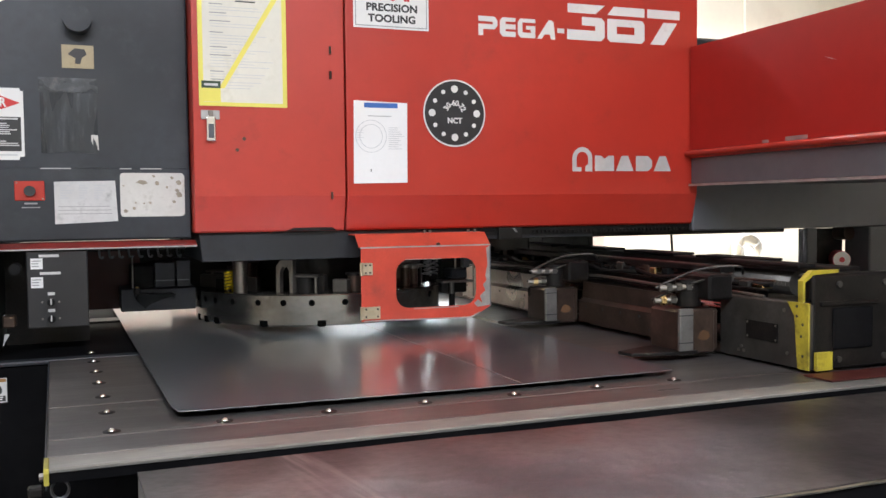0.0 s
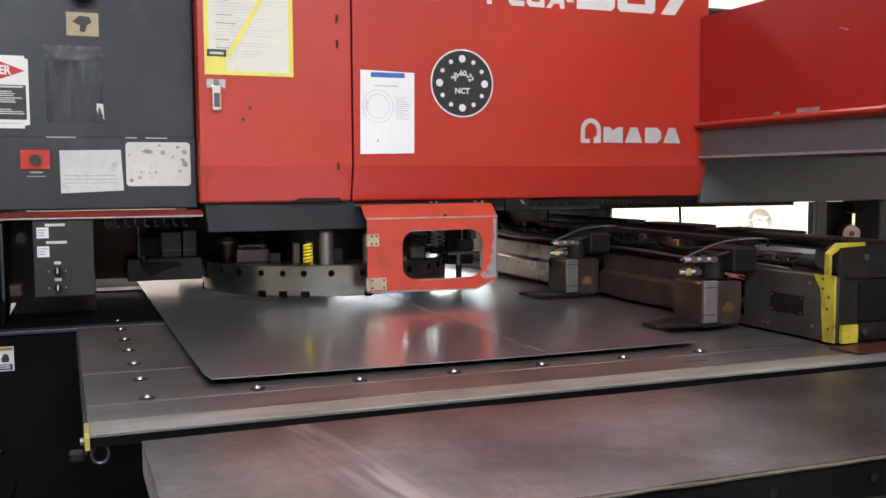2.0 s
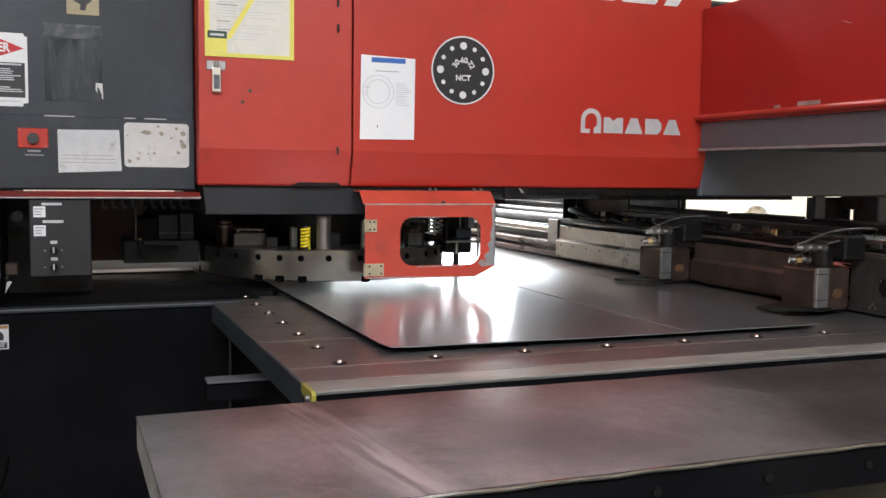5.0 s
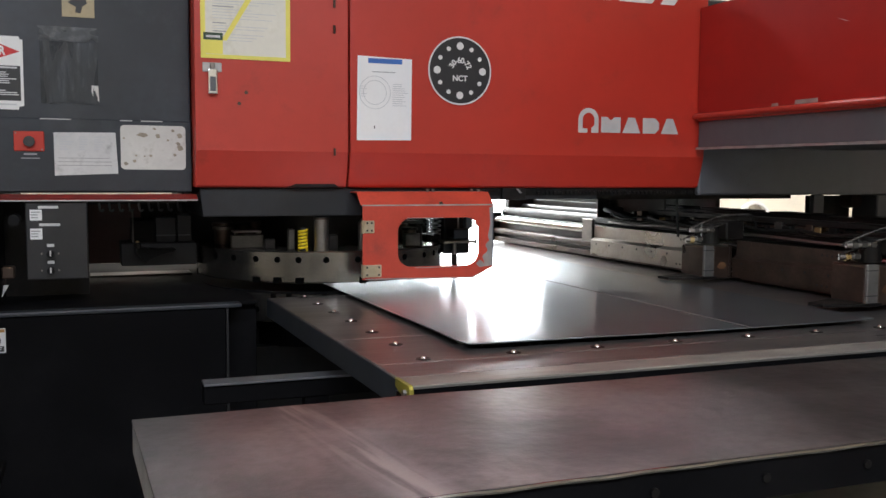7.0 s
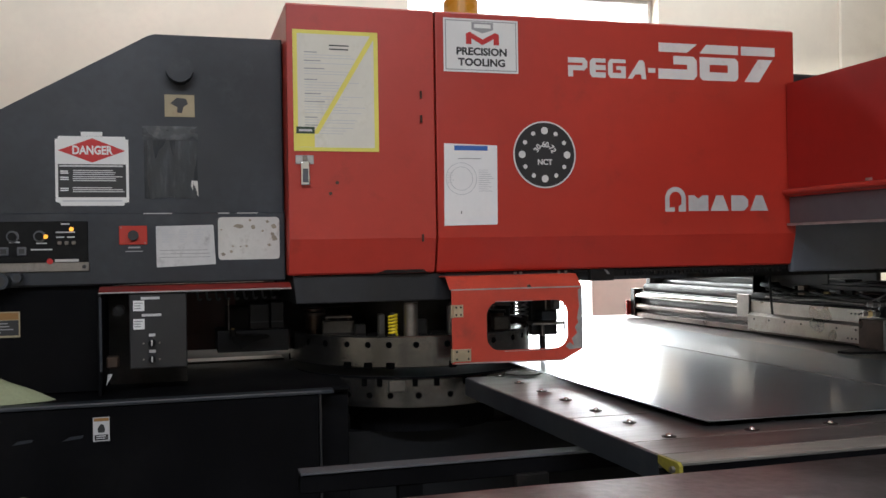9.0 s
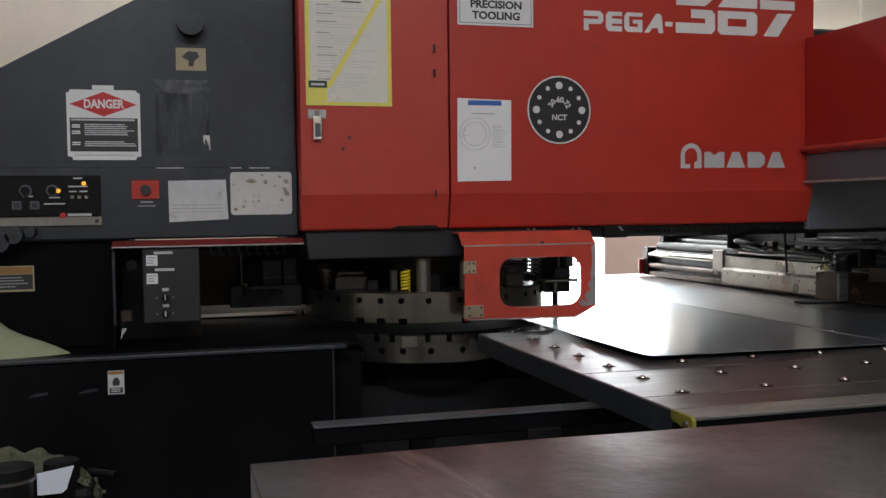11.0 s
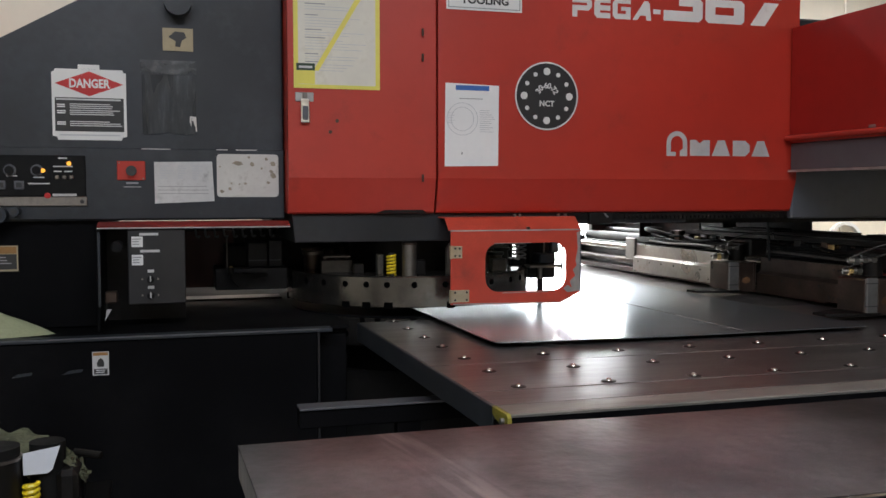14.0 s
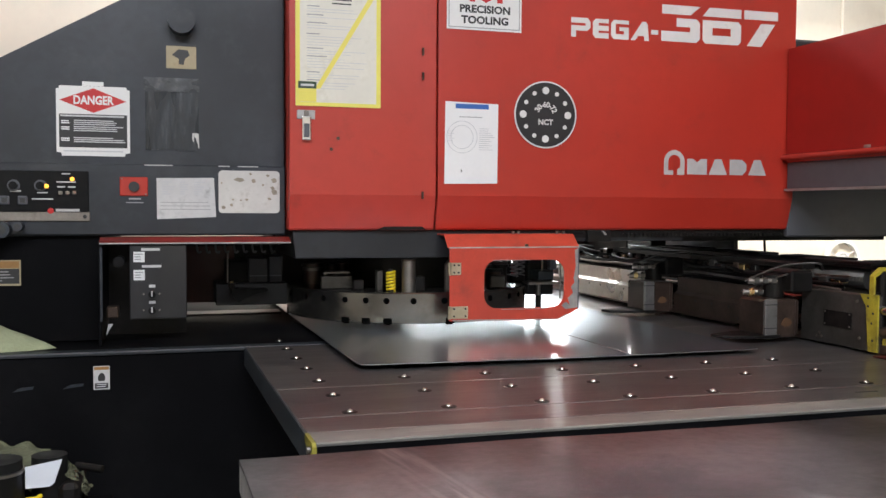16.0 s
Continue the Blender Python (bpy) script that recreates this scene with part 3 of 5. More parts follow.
    lip += [(1.327 + 0.011 * math.cos(radians(a)), 1.5155 + 0.011 * math.sin(radians(a))) for a in range(270, 89, -20)]
    bm = prism(B(), lip + [(1.338, 1.529), (1.345, 1.529)], "y", -2.2, -0.008)
    part("ledge", bm, RED_GLOSS, cc, "red rolled ledge with scuffed edge", smooth=True)
    part("skirt", box(B(), 1.346, 2.1, -2.2, -0.006, 1.402, 1.497, 0.002), GREY_ARM, cc, "dark grey lower skirt")
    part("edge_strip", box(B(), 1.336, 1.36, -2.2, -0.004, 1.393, 1.4015), BARE, cc, "bare metal lower edge")
    part("scuff", box(B(), 1.3385, 1.3398, -0.62, -0.52, 1.529, 1.542), BARE, cc)
    part("scuff", box(B(), 1.3385, 1.3398, -0.44, -0.41, 1.529, 1.538), BARE, cc)
    part("scratch", prism(B(), [(-0.74, 1.76), (-0.72, 1.764), (-0.69, 1.776), (-0.715, 1.768)], "x", 1.3388, 1.3398), DECAL_WORN, cc)
    part("rear_block", box(B(), 1.39, 2.6, 0.3, 1.0, 1.605, 2.02, 0.01), CHARCOAL, pr, "charcoal rear housing")
    # base
    bm = box(B(), -2.4, -0.412, -0.095, 1.3, 0.0, 0.888, 0.004)
    base = part("base", bm, BLACK, pr, "black painted machine base")
    part("base_top", box(B(), -2.4, -0.306, -0.05, 1.3, 0.8885, 0.9, 0.002), BLACK, base, "oily dark base plate")
    bm = box(B(), -2.4, -0.366, -0.102, -0.0515, 0.888, 0.9, 0.002)
    part("edge_rail", bm, CHARCOAL, base, "worn grey edge rail")
    part("edge_wear", box(B(), -2.4, -0.405, -0.1038, -0.1022, 0.8955, 0.9), GREY_ARM, base)
    part("base_shoulder", box(B(), -0.4115, -0.308, -0.02, 0.13, 0.0, 0.8875, 0.003), BLACK, base)
    part("corner_strip", box(B(), -0.4115, -0.405, -0.099, -0.05, 0.42, 0.886, 0.001), BADGE, base)
    for x, z in ((-1.255, 0.797), (-1.12, 0.80)):
        part("scuff", prism(B(), [(x - 0.028, z - 0.006), (x + 0.025, z), (x + 0.028, z + 0.008), (x - 0.01, z + 0.005)], "y", -0.0962, -0.095), CHARCOAL, base)
    part("lower_frame", box(B(), -0.40, 3.0, 0.28, 1.2, 0.0, 0.76, 0.01), PIT, pr, "black lower frame under the table")
    part("pit_back", box(B(), -0.40, 3.4, 0.22, 0.275, 0.0, 0.70), PIT, pr)
    # guide rail for the table
    rl = part("guide_rail", box(B(), -0.545, 2.6, -0.70, -0.655, 0.742, 0.788, 0.003), BLACK, pr, "grey steel guide rail")
    # lighter strip on the black body: the rail's lit top, put into colour
    part("rail_cap", box(B(), -0.545, 2.6, -0.707, -0.65, 0.7885, 0.7945, 0.001), GREY_ARM, rl)
    for x in (-0.3, 0.9, 2.1):
        part("rail_post", box(B(), x, x + 0.06, -0.695, -0.66, 0.0, 0.744), BLACK, rl)
    part("rail_lug", box(B(), 0.0, 0.09, -0.72, -0.70, 0.705, 0.75, 0.003), OILY, rl)
    # fixed middle table behind the front table
    part("centre_table", box(B(), 0.62, 3.4, 0.02, 2.3, 0.87, 0.896, 0.002), TABLE, pr, "dark steel middle table")
    # beacon on top
    part("beacon", rod(B(), (0.2, 0.35, 2.1165), (0.2, 0.35, 2.245), 0.064, 24), BEACON, pr, "amber warning beacon", smooth=True)
    guard(pr)
    turrets(pr)
    badge(pr)
    return pr


TEETH = bmesh.new()


def guard(pr):
    """Red hinged guard round the ram, with its rounded window."""
    y = -0.08
    bm = B()
    x0, x1, z0, z1 = 0.022, 0.474, 0.955, 1.195
    out = [(x0, z0 + 0.0), (0.405, z0 - 0.006), (x1, z0 + 0.03), (x1, z1), (x0, z1)]
    # opening with rounded corners
    ox0, ox1, oz0, oz1, r = 0.14, 0.425, 0.993, 1.153, 0.045
    inner = []
    for cx, cz, a0 in ((ox1 - r, oz1 - r, 0), (ox0 + r, oz1 - r, 90), (ox0 + r, oz0 + r, 180), (ox1 - r, oz0 + r, 270)):
        for k in range(7):
            a = radians(a0 + 15 * k)
            inner.append((cx + r * math.cos(a), cz + r * math.sin(a)))
    c = ((ox0 + ox1) / 2, (oz0 + oz1) / 2)

    def on_edge(p):
        """Where the ray from the opening's middle through p leaves the plate."""
        d = (p[0] - c[0], p[1] - c[1])
        best = 9
        n = len(out)
        for i in range(n):
            a, b = out[i], out[(i + 1) % n]
            ex, ez = b[0] - a[0], b[1] - a[1]
            det = d[0] * -ez + d[1] * ex
            if abs(det) < 1e-9:
                continue
            s = ((a[0] - c[0]) * -ez + (a[1] - c[1]) * ex) / det
            u = (d[0] * (a[1] - c[1]) - d[1] * (a[0] - c[0])) / det
            if s > 0 and -1e-6 <= u <= 1 + 1e-6:
                best = min(best, s)
        return (c[0] + d[0] * best, c[1] + d[1] * best)
    ring = [(p, on_edge(p)) for p in inner]
    # include the plate's own corners
    import_pts = []
    for o in out:
        import_pts.append((math.atan2(o[1] - c[1], o[0] - c[0]), o))
    seq = sorted([(math.atan2(p[1] - c[1], p[0] - c[0]), p, q) for p, q in ring])
    loop_in, loop_out = [], []
    items = [(a, p, q) for a, p, q in seq]
    for a, o in import_pts:
        near = min(seq, key=lambda s: abs(s[0] - a))
        items.append((a, near[1], o))
    items.sort(key=lambda s: s[0])
    t = 0.004
    vf = [(bm.verts.new((p[0], y, p[1])), bm.verts.new((q[0], y, q[1])), bm.verts.new((p[0], y + t, p[1])), bm.verts.new((q[0], y + t, q[1]))) for a, p, q in items]
    n = len(vf)
    for i in range(n):
        a, b = vf[i], vf[(i + 1) % n]
        for f in ((a[0], b[0], b[1], a[1]), (a[2], a[3], b[3], b[2]), (a[0], a[2], b[2], b[0]), (a[1], b[1], b[3], a[3])):
            bm.faces.new(f)
    bmesh.ops.remove_doubles(bm, verts=bm.verts[:], dist=1e-5)
    g = part("ram_guard", bm, RED_GUARD, pr, "hinged red guard plate with a rounded opening")
    # bent top, side and bottom flanges
    part("guard_top", prism(B(), [(y, 1.195), (y + 0.05, 1.237), (0.16, 1.237), (0.16, 1.233), (y + 0.05, 1.233), (y + 0.004, 1.195)], "x", 0.016, 0.478), RED_GUARD, g)
    part("guard_side", box(B(), 0.4745, 0.479, y + 0.002, 0.03, 0.985, 1.194), GREY_ARM, g)
    part("edge_wear", box(B(), 0.02, 0.478, y - 0.0012, y + 0.002, 1.1925, 1.197), BARE, g)
    part("edge_wear", prism(B(), [(0.474, 0.99), (0.474, 1.19), (0.462, 1.185), (0.466, 1.13), (0.458, 1.09), (0.463, 1.075), (0.449, 1.06), (0.458, 1.04), (0.438, 1.022), (0.446, 1.0), (0.43, 0.985)], "y", y - 0.0008, y), BARE, g, "bare metal where paint has chipped")
    part("edge_wear", prism(B(), [(0.03, 0.9555), (0.405, 0.9495), (0.44, 0.967), (0.436, 0.969), (0.402, 0.9535), (0.2, 0.9565), (0.12, 0.9585), (0.03, 0.9585)], "y", y - 0.0008, y), BARE, g)
    for ex0, ex1, ez, et in ((0.2, 0.36, 0.9905, 0.0022), (0.17, 0.3, 1.1535, 0.0016)):
        part("edge_wear", box(B(), ex0, ex1, y - 0.0008, y, ez - et, ez), BARE, g)
    part("paint_chip", disc(B(), 0.29, 1.2, 0.006, y + 0.0, y + 0.02, 9), BROWN, g)
    part("paint_chip", prism(B(), [(0.43, 0.985), (0.445, 1.0), (0.43, 1.01), (0.415, 0.998)], "y", y - 0.0009, y), BARE, g)
    for zc in (1.126, 0.983):
        w = 0.036 if zc > 1.05 else 0.06
        h = part("guard_hinge", box(B(), 0.024, 0.024 + w, y - 0.004, y, zc - 0.02, zc + 0.02, 0.001), HINGE, g, "plated butt hinge")
        part("hinge_barrel", rod(B(), (0.021, y - 0.004, zc - 0.021), (0.021, y - 0.004, zc + 0.021), 0.005, 10), HINGE, h)
        for dx in (0.012, w - 0.009):
            for dz in (-0.012, 0.012):
                part("hinge_screw", disc(B(), 0.024 + dx, zc + dz, 0.0035, y - 0.0055, y - 0.004, 8), INK, h)
    for x in (0.27, 0.29, 0.43, 0.455):
        part("guard_bolt", rod(B(), (x, 0.0, 1.236), (x, 0.0, 1.246), 0.006, 8), STEEL, g)
    # ram and its parts inside
    part("ram_block", box(B(), 0.488, 0.598, 0.42, 0.56, 0.985, 1.20, 0.008, 2), OILY, pr, "oily black ram block")
    part("ram_foot", box(B(), 0.42, 0.481, 0.43, 0.52, 0.985, 1.062, 0.004), OILY, pr)
    part("ram_column", rod(B(), (0.527, 0.405, 0.985), (0.527, 0.405, 1.03), 0.009, 14), STEEL, pr, "bright ram column", smooth=True)
    part("ram", rod(B(), (0.5375, 0.43, 0.925), (0.5375, 0.43, 0.99), 0.012, 20), OILY, pr, smooth=True)
    part("ram_bracket", box(B(), 0.50, 0.565, 0.34, 0.42, 1.05, 1.085, 0.004), CHARCOAL, pr)
    part("ram_plate", box(B(), 0.47, 0.60, 0.36, 0.44, 1.03, 1.04, 0.002), STEEL, pr)
    part("sensor", box(B(), 0.545, 0.573, 0.33, 0.36, 1.09, 1.135, 0.003), GREY_ARM, pr)
    part("sensor_rod", rod(B(), (0.60, 0.36, 0.975), (0.60, 0.36, 1.17), 0.0035, 8), STEEL, pr)
    part("side_rod", rod(B(), (0.525, 0.36, 1.05), (0.525, 0.36, 1.2), 0.004, 8), STEEL, pr)
    part("ram_spring", coil(B(), (0.452, 0.40, 1.065), 0.014, 0.0035, 0.12, 7), BARE, pr, smooth=True)
    part("inner_spring", coil(B(), (0.41, 0.36, 1.065), 0.013, 0.004, 0.11, 8), BARE, pr, smooth=True)
    part("inner_bar", box(B(), 0.22, 0.36, 0.30, 0.32, 1.115, 1.124, 0.001), GREY_STEEL, pr)
    part("red_hose", tube(B(), [(0.62, 0.38, 1.19), (0.632, 0.37, 1.12), (0.628, 0.37, 1.06), (0.636, 0.38, 1.02)], 0.006), RED_DARK, pr, smooth=True)
    part("hanger", box(B(), 0.46, 0.70, 0.34, 0.66, 1.198, 1.206), OILY, pr)


def turrets(pr):
    cx, cy, R = 0.015, 0.475, 0.452
    up = part("upper_turret", ring_disc(cx, cy, R, 0.935, 1.04), TURRET, pr, "upper tool turret of ground steel", origin=(cx, cy, 0.935), smooth=True)
    # rim: bolt holes and key slots, in the pose that the turret has after its turn
    def at(deg, r):
        a = radians(deg)
        return cx + r * math.cos(a), cy + r * math.sin(a)
    for k, deg in enumerate((217, 228.6, 238.5, 247.6, 259.1, 272.5, 284, 296, 310, 205, 188, 170, 150, 130, 110, 90, 60, 30, 0, 330, 320)):
        x, y = at(deg, R)
        x2, y2 = at(deg, R - 0.01)
        part("rim_hole", rod(B(), (x + (x - x2) * 0.06, y + (y - y2) * 0.06, 1.012), (x2, y2, 1.012), 0.0105, 16), HOLE, up)
    for deg in (228.8, 238.5, 248.1, 275, 300, 180, 90):
        bm = box(B(), R - 0.012, R + 0.0008, -0.0145, 0.0145, 0.9342, 0.9535)
        box(bm, R - 0.012, R + 0.0012, -0.009, 0.009, 0.9315, 0.9341)
        bmesh.ops.rotate(bm, cent=(0, 0, 0), matrix=Matrix.Rotation(radians(deg), 3, "Z"), verts=bm.verts[:])
        bmesh.ops.translate(bm, vec=(cx, cy, 0), verts=bm.verts[:])
        part("key_slot", bm, HOLE, up)
    # tools standing on the turret
    rnd = random.Random(4)
    for k, deg in enumerate((0, 16, 30, 44, 60, 75, 90, 106, 120, 135, 150, 166, 182, 318, 332, 346)):
        x, y = at(deg + rnd.uniform(-3, 3), 0.36)
        r, hh = rnd.choice((0.018, 0.024, 0.03)), rnd.uniform(0.045, 0.075)
        h = part("punch_tool", rod(B(), (x, y, 1.04), (x, y, 1.04 + hh), r, 16), rnd.choice((OILY, BROWN, STEEL)), up, smooth=True)
        part("punch_head", rod(B(), (x, y, 1.04 + hh), (x, y, 1.05 + hh), r * 1.3, 16), rnd.choice((STEEL, OILY, BROWN)), h, smooth=True)
    for deg, r, wide, high, m, nm in ((229, 0.37, 0.018, 0.035, OILY, "tool_block"),
                                      (241.5, 0.375, 0.011, 0.07, GREY_STEEL, "tool_post"), (262, 0.37, 0.022, 0.05, OILY, "tool_block"), (310, 0.40, 0.028, 0.045, GREY_STEEL, "tool_block"), (300, 0.36, 0.02, 0.06, OILY, "tool_post")):
        x, y = at(deg, r)
        part(nm, box(B(), x - wide, x + wide, y - 0.015, y + 0.015, 1.04, 1.04 + high, 0.003), m, up)
    x, y = at(257.1, 0.40)
    sl = part("tool_sleeve", rod(B(), (x, y, 1.04), (x, y, 1.143), 0.024, 20), STEEL, up, "bright slotted tool sleeve", smooth=True)
    part("sleeve_cap", rod(B(), (x, y, 1.1435), (x, y, 1.149), 0.026, 20), BROWN, sl, smooth=True)
    x, y = at(248.4, 0.40)
    part("return_spring", coil(B(), (x, y, 1.042), 0.0135, 0.0045, 0.066, 6), SPRING, up, "yellow return spring", smooth=True)
    part("spring_core", rod(B(), (x, y, 1.04), (x, y, 1.115), 0.009, 12), INK, up)
    x, y = at(282, 0.375)
    bm = prism(B(), [(x - 0.032, 1.0405), (x - 0.032, 1.13), (x - 0.014, 1.15), (x + 0.032, 1.15), (x + 0.032, 1.0405), (x + 0.02, 1.0405), (x + 0.02, 1.115), (x + 0.012, 1.13), (x - 0.006, 1.13), (x - 0.018, 1.11), (x - 0.018, 1.0405)], "y", y - 0.012, y + 0.012, 0.001)
    part("tool_bracket", bm, STEEL, up, "bright arched tool bracket")
    x, y = at(216.5, 0.385)
    part("tool_shroud", box(B(), x - 0.055, x + 0.055, y - 0.012, y + 0.012, 1.0405, 1.086, 0.003), GREY_STEEL, up, "dull steel tool shroud")
    for deg, rr in ((212, 0.36), (292, 0.36)):
        x, y = at(deg, rr)
        tp = part("tool_plate", box(B(), x - 0.048, x + 0.048, y - 0.03, y + 0.03, 1.092, 1.099, 0.002), STEEL, up)
        for dx in (-0.038, 0.038):
            part("plate_leg", rod(B(), (x + dx, y, 1.04), (x + dx, y, 1.092), 0.005, 8), STEEL, tp)
        part("plate_drum", rod(B(), (x, y, 1.04), (x, y, 1.0915), 0.03, 18), OILY, tp, smooth=True)
    part("hub", rod(B(), (cx, cy, 1.04), (cx, cy, 1.156), 0.22, 40), OILY, pr, "dark turret hub", smooth=True)
    # lower turret
    lo = part("lower_turret", ring_disc(cx, cy, R - 0.012, 0.80, 0.897), TURRET, pr, "lower die turret of ground steel", origin=(cx, cy, 0.80), smooth=True)
    # added black disc: shade between the turrets, put in as a dark surface
    part("die_cover", rod(B(), (cx, cy, 0.8975), (cx, cy, 0.904), R - 0.018, 48), BLACK, pr, "black disc standing for the shade over the dies", smooth=True)
    R -= 0.012
    for deg in (217, 227.9, 238.3, 247.7, 260, 274.1, 286, 300, 206):
        x, y = at(deg, R)
        x2, y2 = at(deg, R - 0.01)
        part("rim_hole", rod(B(), (x + (x - x2) * 0.06, y + (y - y2) * 0.06, 0.842), (x2, y2, 0.842), 0.0105, 16), HOLE, lo)
    for deg in (236, 243, 258.5, 268, 281.4, 292):
        bm = box(B(), R - 0.012, R + 0.0008, -0.009, 0.009, 0.872, 0.8975)
        bmesh.ops.rotate(bm, cent=(0, 0, 0), matrix=Matrix.Rotation(radians(deg), 3, "Z"), verts=bm.verts[:])
        bmesh.ops.translate(bm, vec=(cx, cy, 0), verts=bm.verts[:])
        part("key_slot", bm, HOLE, lo)
    x, y = at(250.5, R + 0.002)
    part("rim_block", box(B(), x - 0.028, x + 0.028, y - 0.008, y + 0.02, 0.855, 0.893, 0.003), STEEL, lo)
    part("die_ring", ring_disc(0.30, 0.02, 0.06, 0.899, 0.9015), GREY_STEEL, pr, "bright die ring")
    part("turret_bed", rod(B(), (cx, cy, 0.70), (cx, cy, 0.80), 0.33, 40), BLACK, pr)
    return up


def ring_disc(cx, cy, R, z0, z1):
    bm = B()
    rows = ((R - 0.004, z0), (R, z0 + 0.004), (R, z1 - 0.004), (R - 0.004, z1))
    rings = [[bm.verts.new((cx + r * math.cos(2 * math.pi * k / 96), cy + r * math.sin(2 * math.pi * k / 96), z)) for k in range(96)] for r, z in rows]
    for a, b in zip(rings, rings[1:]):
        for k in range(96):
            bm.faces.new((a[k], a[(k + 1) % 96], b[(k + 1) % 96], b[k]))
    bm.faces.new(rings[0][::-1])
    bm.faces.new(rings[-1])
    return bm


def block(bm, y, x0, z0, x1, z1, slant=0.0):
    """A slanted block of vinyl lettering."""
    d = slant * (z1 - z0)
    return prism(bm, [(x0, z0), (x1, z0), (x1 + d, z1), (x0 + d, z1)], "y", y - 0.0008, y)


def badge(pr):
    """Round station badge, the type number and the maker's mark on the red cover."""
    x, z = 0.3825, 1.643
    b = part("station_badge", disc(B(), x, z, 0.113, -0.004, 0.0, 64), BADGE, pr, "round black badge with white dots")
    rim = B()
    for k in range(64):
        a0, a1 = 2 * math.pi * k / 64, 2 * math.pi * (k + 1) / 64
        prism(rim, [(x + r * math.cos(a), z + r * math.sin(a)) for r, a in ((0.109, a0), (0.114, a0), (0.114, a1), (0.109, a1))], "y", -0.0048, -0.0035)
    part("badge_rim", rim, DECAL, b)
    for k in range(12):
        a = radians(30 * k)
        part("badge_dot", disc(B(), x + 0.082 * math.cos(a), z + 0.082 * math.sin(a), 0.0125 if k % 3 == 0 else 0.0075, -0.0047, -0.004, 20), DECAL, b)
    for ch, a in (("3", 152), ("0", 130), ("-", 113), ("6", 96), ("0", 76), ("-", 60), ("7", 44), ("2", 24)):
        lettering(ch, 0.026, x + 0.034 * math.cos(radians(a)), -0.0047, z + 0.034 * math.sin(radians(a)), DECAL, b, 0.0008, turn=90 - a)
    lettering("NCT", 0.026, x, -0.0047, z - 0.026, DECAL, b, 0.0008)
    y = 0.0
    for bm in type_letters(y):
        part("type_block", bm, DECAL, pr, "plain white vinyl block")
    for bm in type_number(y):
        part("digit_stripe", bm, DECAL, pr, "white striped vinyl digit")
    for bm in maker_mark(y):
        part("maker_block", bm, DECAL_WORN, pr, "worn silver vinyl block")


def outline(pts, y):
    return prism(B(), pts, "y", y - 0.0008, y)


def type_letters(y):
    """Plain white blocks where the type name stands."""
    z0, z1 = 1.914, 1.980
    n = 0.026
    out = []
    x = 0.475
    out.append(outline([(x, z0), (x + 0.018, z0), (x + 0.018, z0 + 0.022), (x + 0.06, z0 + 0.022), (x + 0.072, z0 + 0.034), (x + 0.072, z1 - 0.012), (x + 0.06, z1), (x, z1), (x, z1 - 0.018), (x + 0.054, z1 - 0.018), (x + 0.054, z0 + 0.039), (x, z0 + 0.039)], y))
    x = 0.556
    out.append(outline([(x + 0.01, z0), (x + 0.06, z0), (x + 0.06, z0 + 0.018), (x + 0.022, z0 + 0.018), (x + 0.022, z0 + 0.026), (x + 0.06, z0 + 0.026), (x + 0.06, z0 + 0.043), (x + 0.022, z0 + 0.043), (x + 0.022, z0 + 0.052), (x + 0.06, z0 + 0.052), (x + 0.06, z1), (x + 0.01, z1), (x, z1 - 0.012), (x, z0 + 0.012)], y))
    x = 0.625
    out.append(outline([(x + 0.01, z0), (x + 0.068, z0), (x + 0.068, z0 + 0.042), (x + 0.032, z0 + 0.042), (x + 0.032, z0 + 0.029), (x + 0.05, z0 + 0.029), (x + 0.05, z0 + 0.018), (x + 0.018, z0 + 0.018), (x + 0.018, z0 + 0.053), (x + 0.068, z0 + 0.053), (x + 0.068, z1), (x + 0.01, z1), (x, z1 - 0.012), (x, z0 + 0.012)], y))
    x = 0.70
    out.append(outline([(x, z0), (x + 0.018, z0), (x + 0.03, z0 + 0.016), (x + 0.052, z0 + 0.016), (x + 0.054, z0), (x + 0.072, z0), (x + 0.066, z1 - 0.008), (x + 0.058, z1), (x + 0.045, z1)], y))
    out.append(outline([(0.78, z0 + 0.024), (0.808, z0 + 0.024), (0.808, z0 + 0.04), (0.78, z0 + 0.04)], y))
    return out


def type_number(y):
    """The striped type number."""
    out = []
    top0, top1, lo0, lo1 = 2.014, 2.046, 1.918, 2.001
    def many(*polys):
        return [outline(q, y) for q in polys]
    out += many([(0.822, top0), (0.935, top0), (0.975, top1), (0.822, top1)],
                    [(0.88, lo1 - 0.03), (0.88, lo1), (0.96, lo1), (0.974, lo1 - 0.014), (0.974, lo0 + 0.014), (0.96, lo0), (0.935, lo0), (0.935, lo1 - 0.03)],
                    [(0.82, lo0), (0.9348, lo0), (0.9348, lo0 + 0.036), (0.82, lo0 + 0.036)])
    out += many([(0.985, top0), (1.143, top0), (1.143, top1), (1.012, top1)],
                    [(0.985, lo0 + 0.012), (0.997, lo0), (1.025, lo0), (1.025, lo1), (0.985, lo1)],
                    [(1.0252, lo0), (1.131, lo0), (1.143, lo0 + 0.012), (1.143, lo1 - 0.012), (1.131, lo1), (1.0252, lo1), (1.0252, lo1 - 0.026), (1.10, lo1 - 0.026), (1.10, lo0 + 0.03), (1.0252, lo0 + 0.03)])
    out += many([(1.155, top0), (1.297, top0), (1.297, top1), (1.155, top1)],
                    [(1.168, lo0), (1.228, lo0), (1.286, lo1), (1.226, lo1)])
    return out


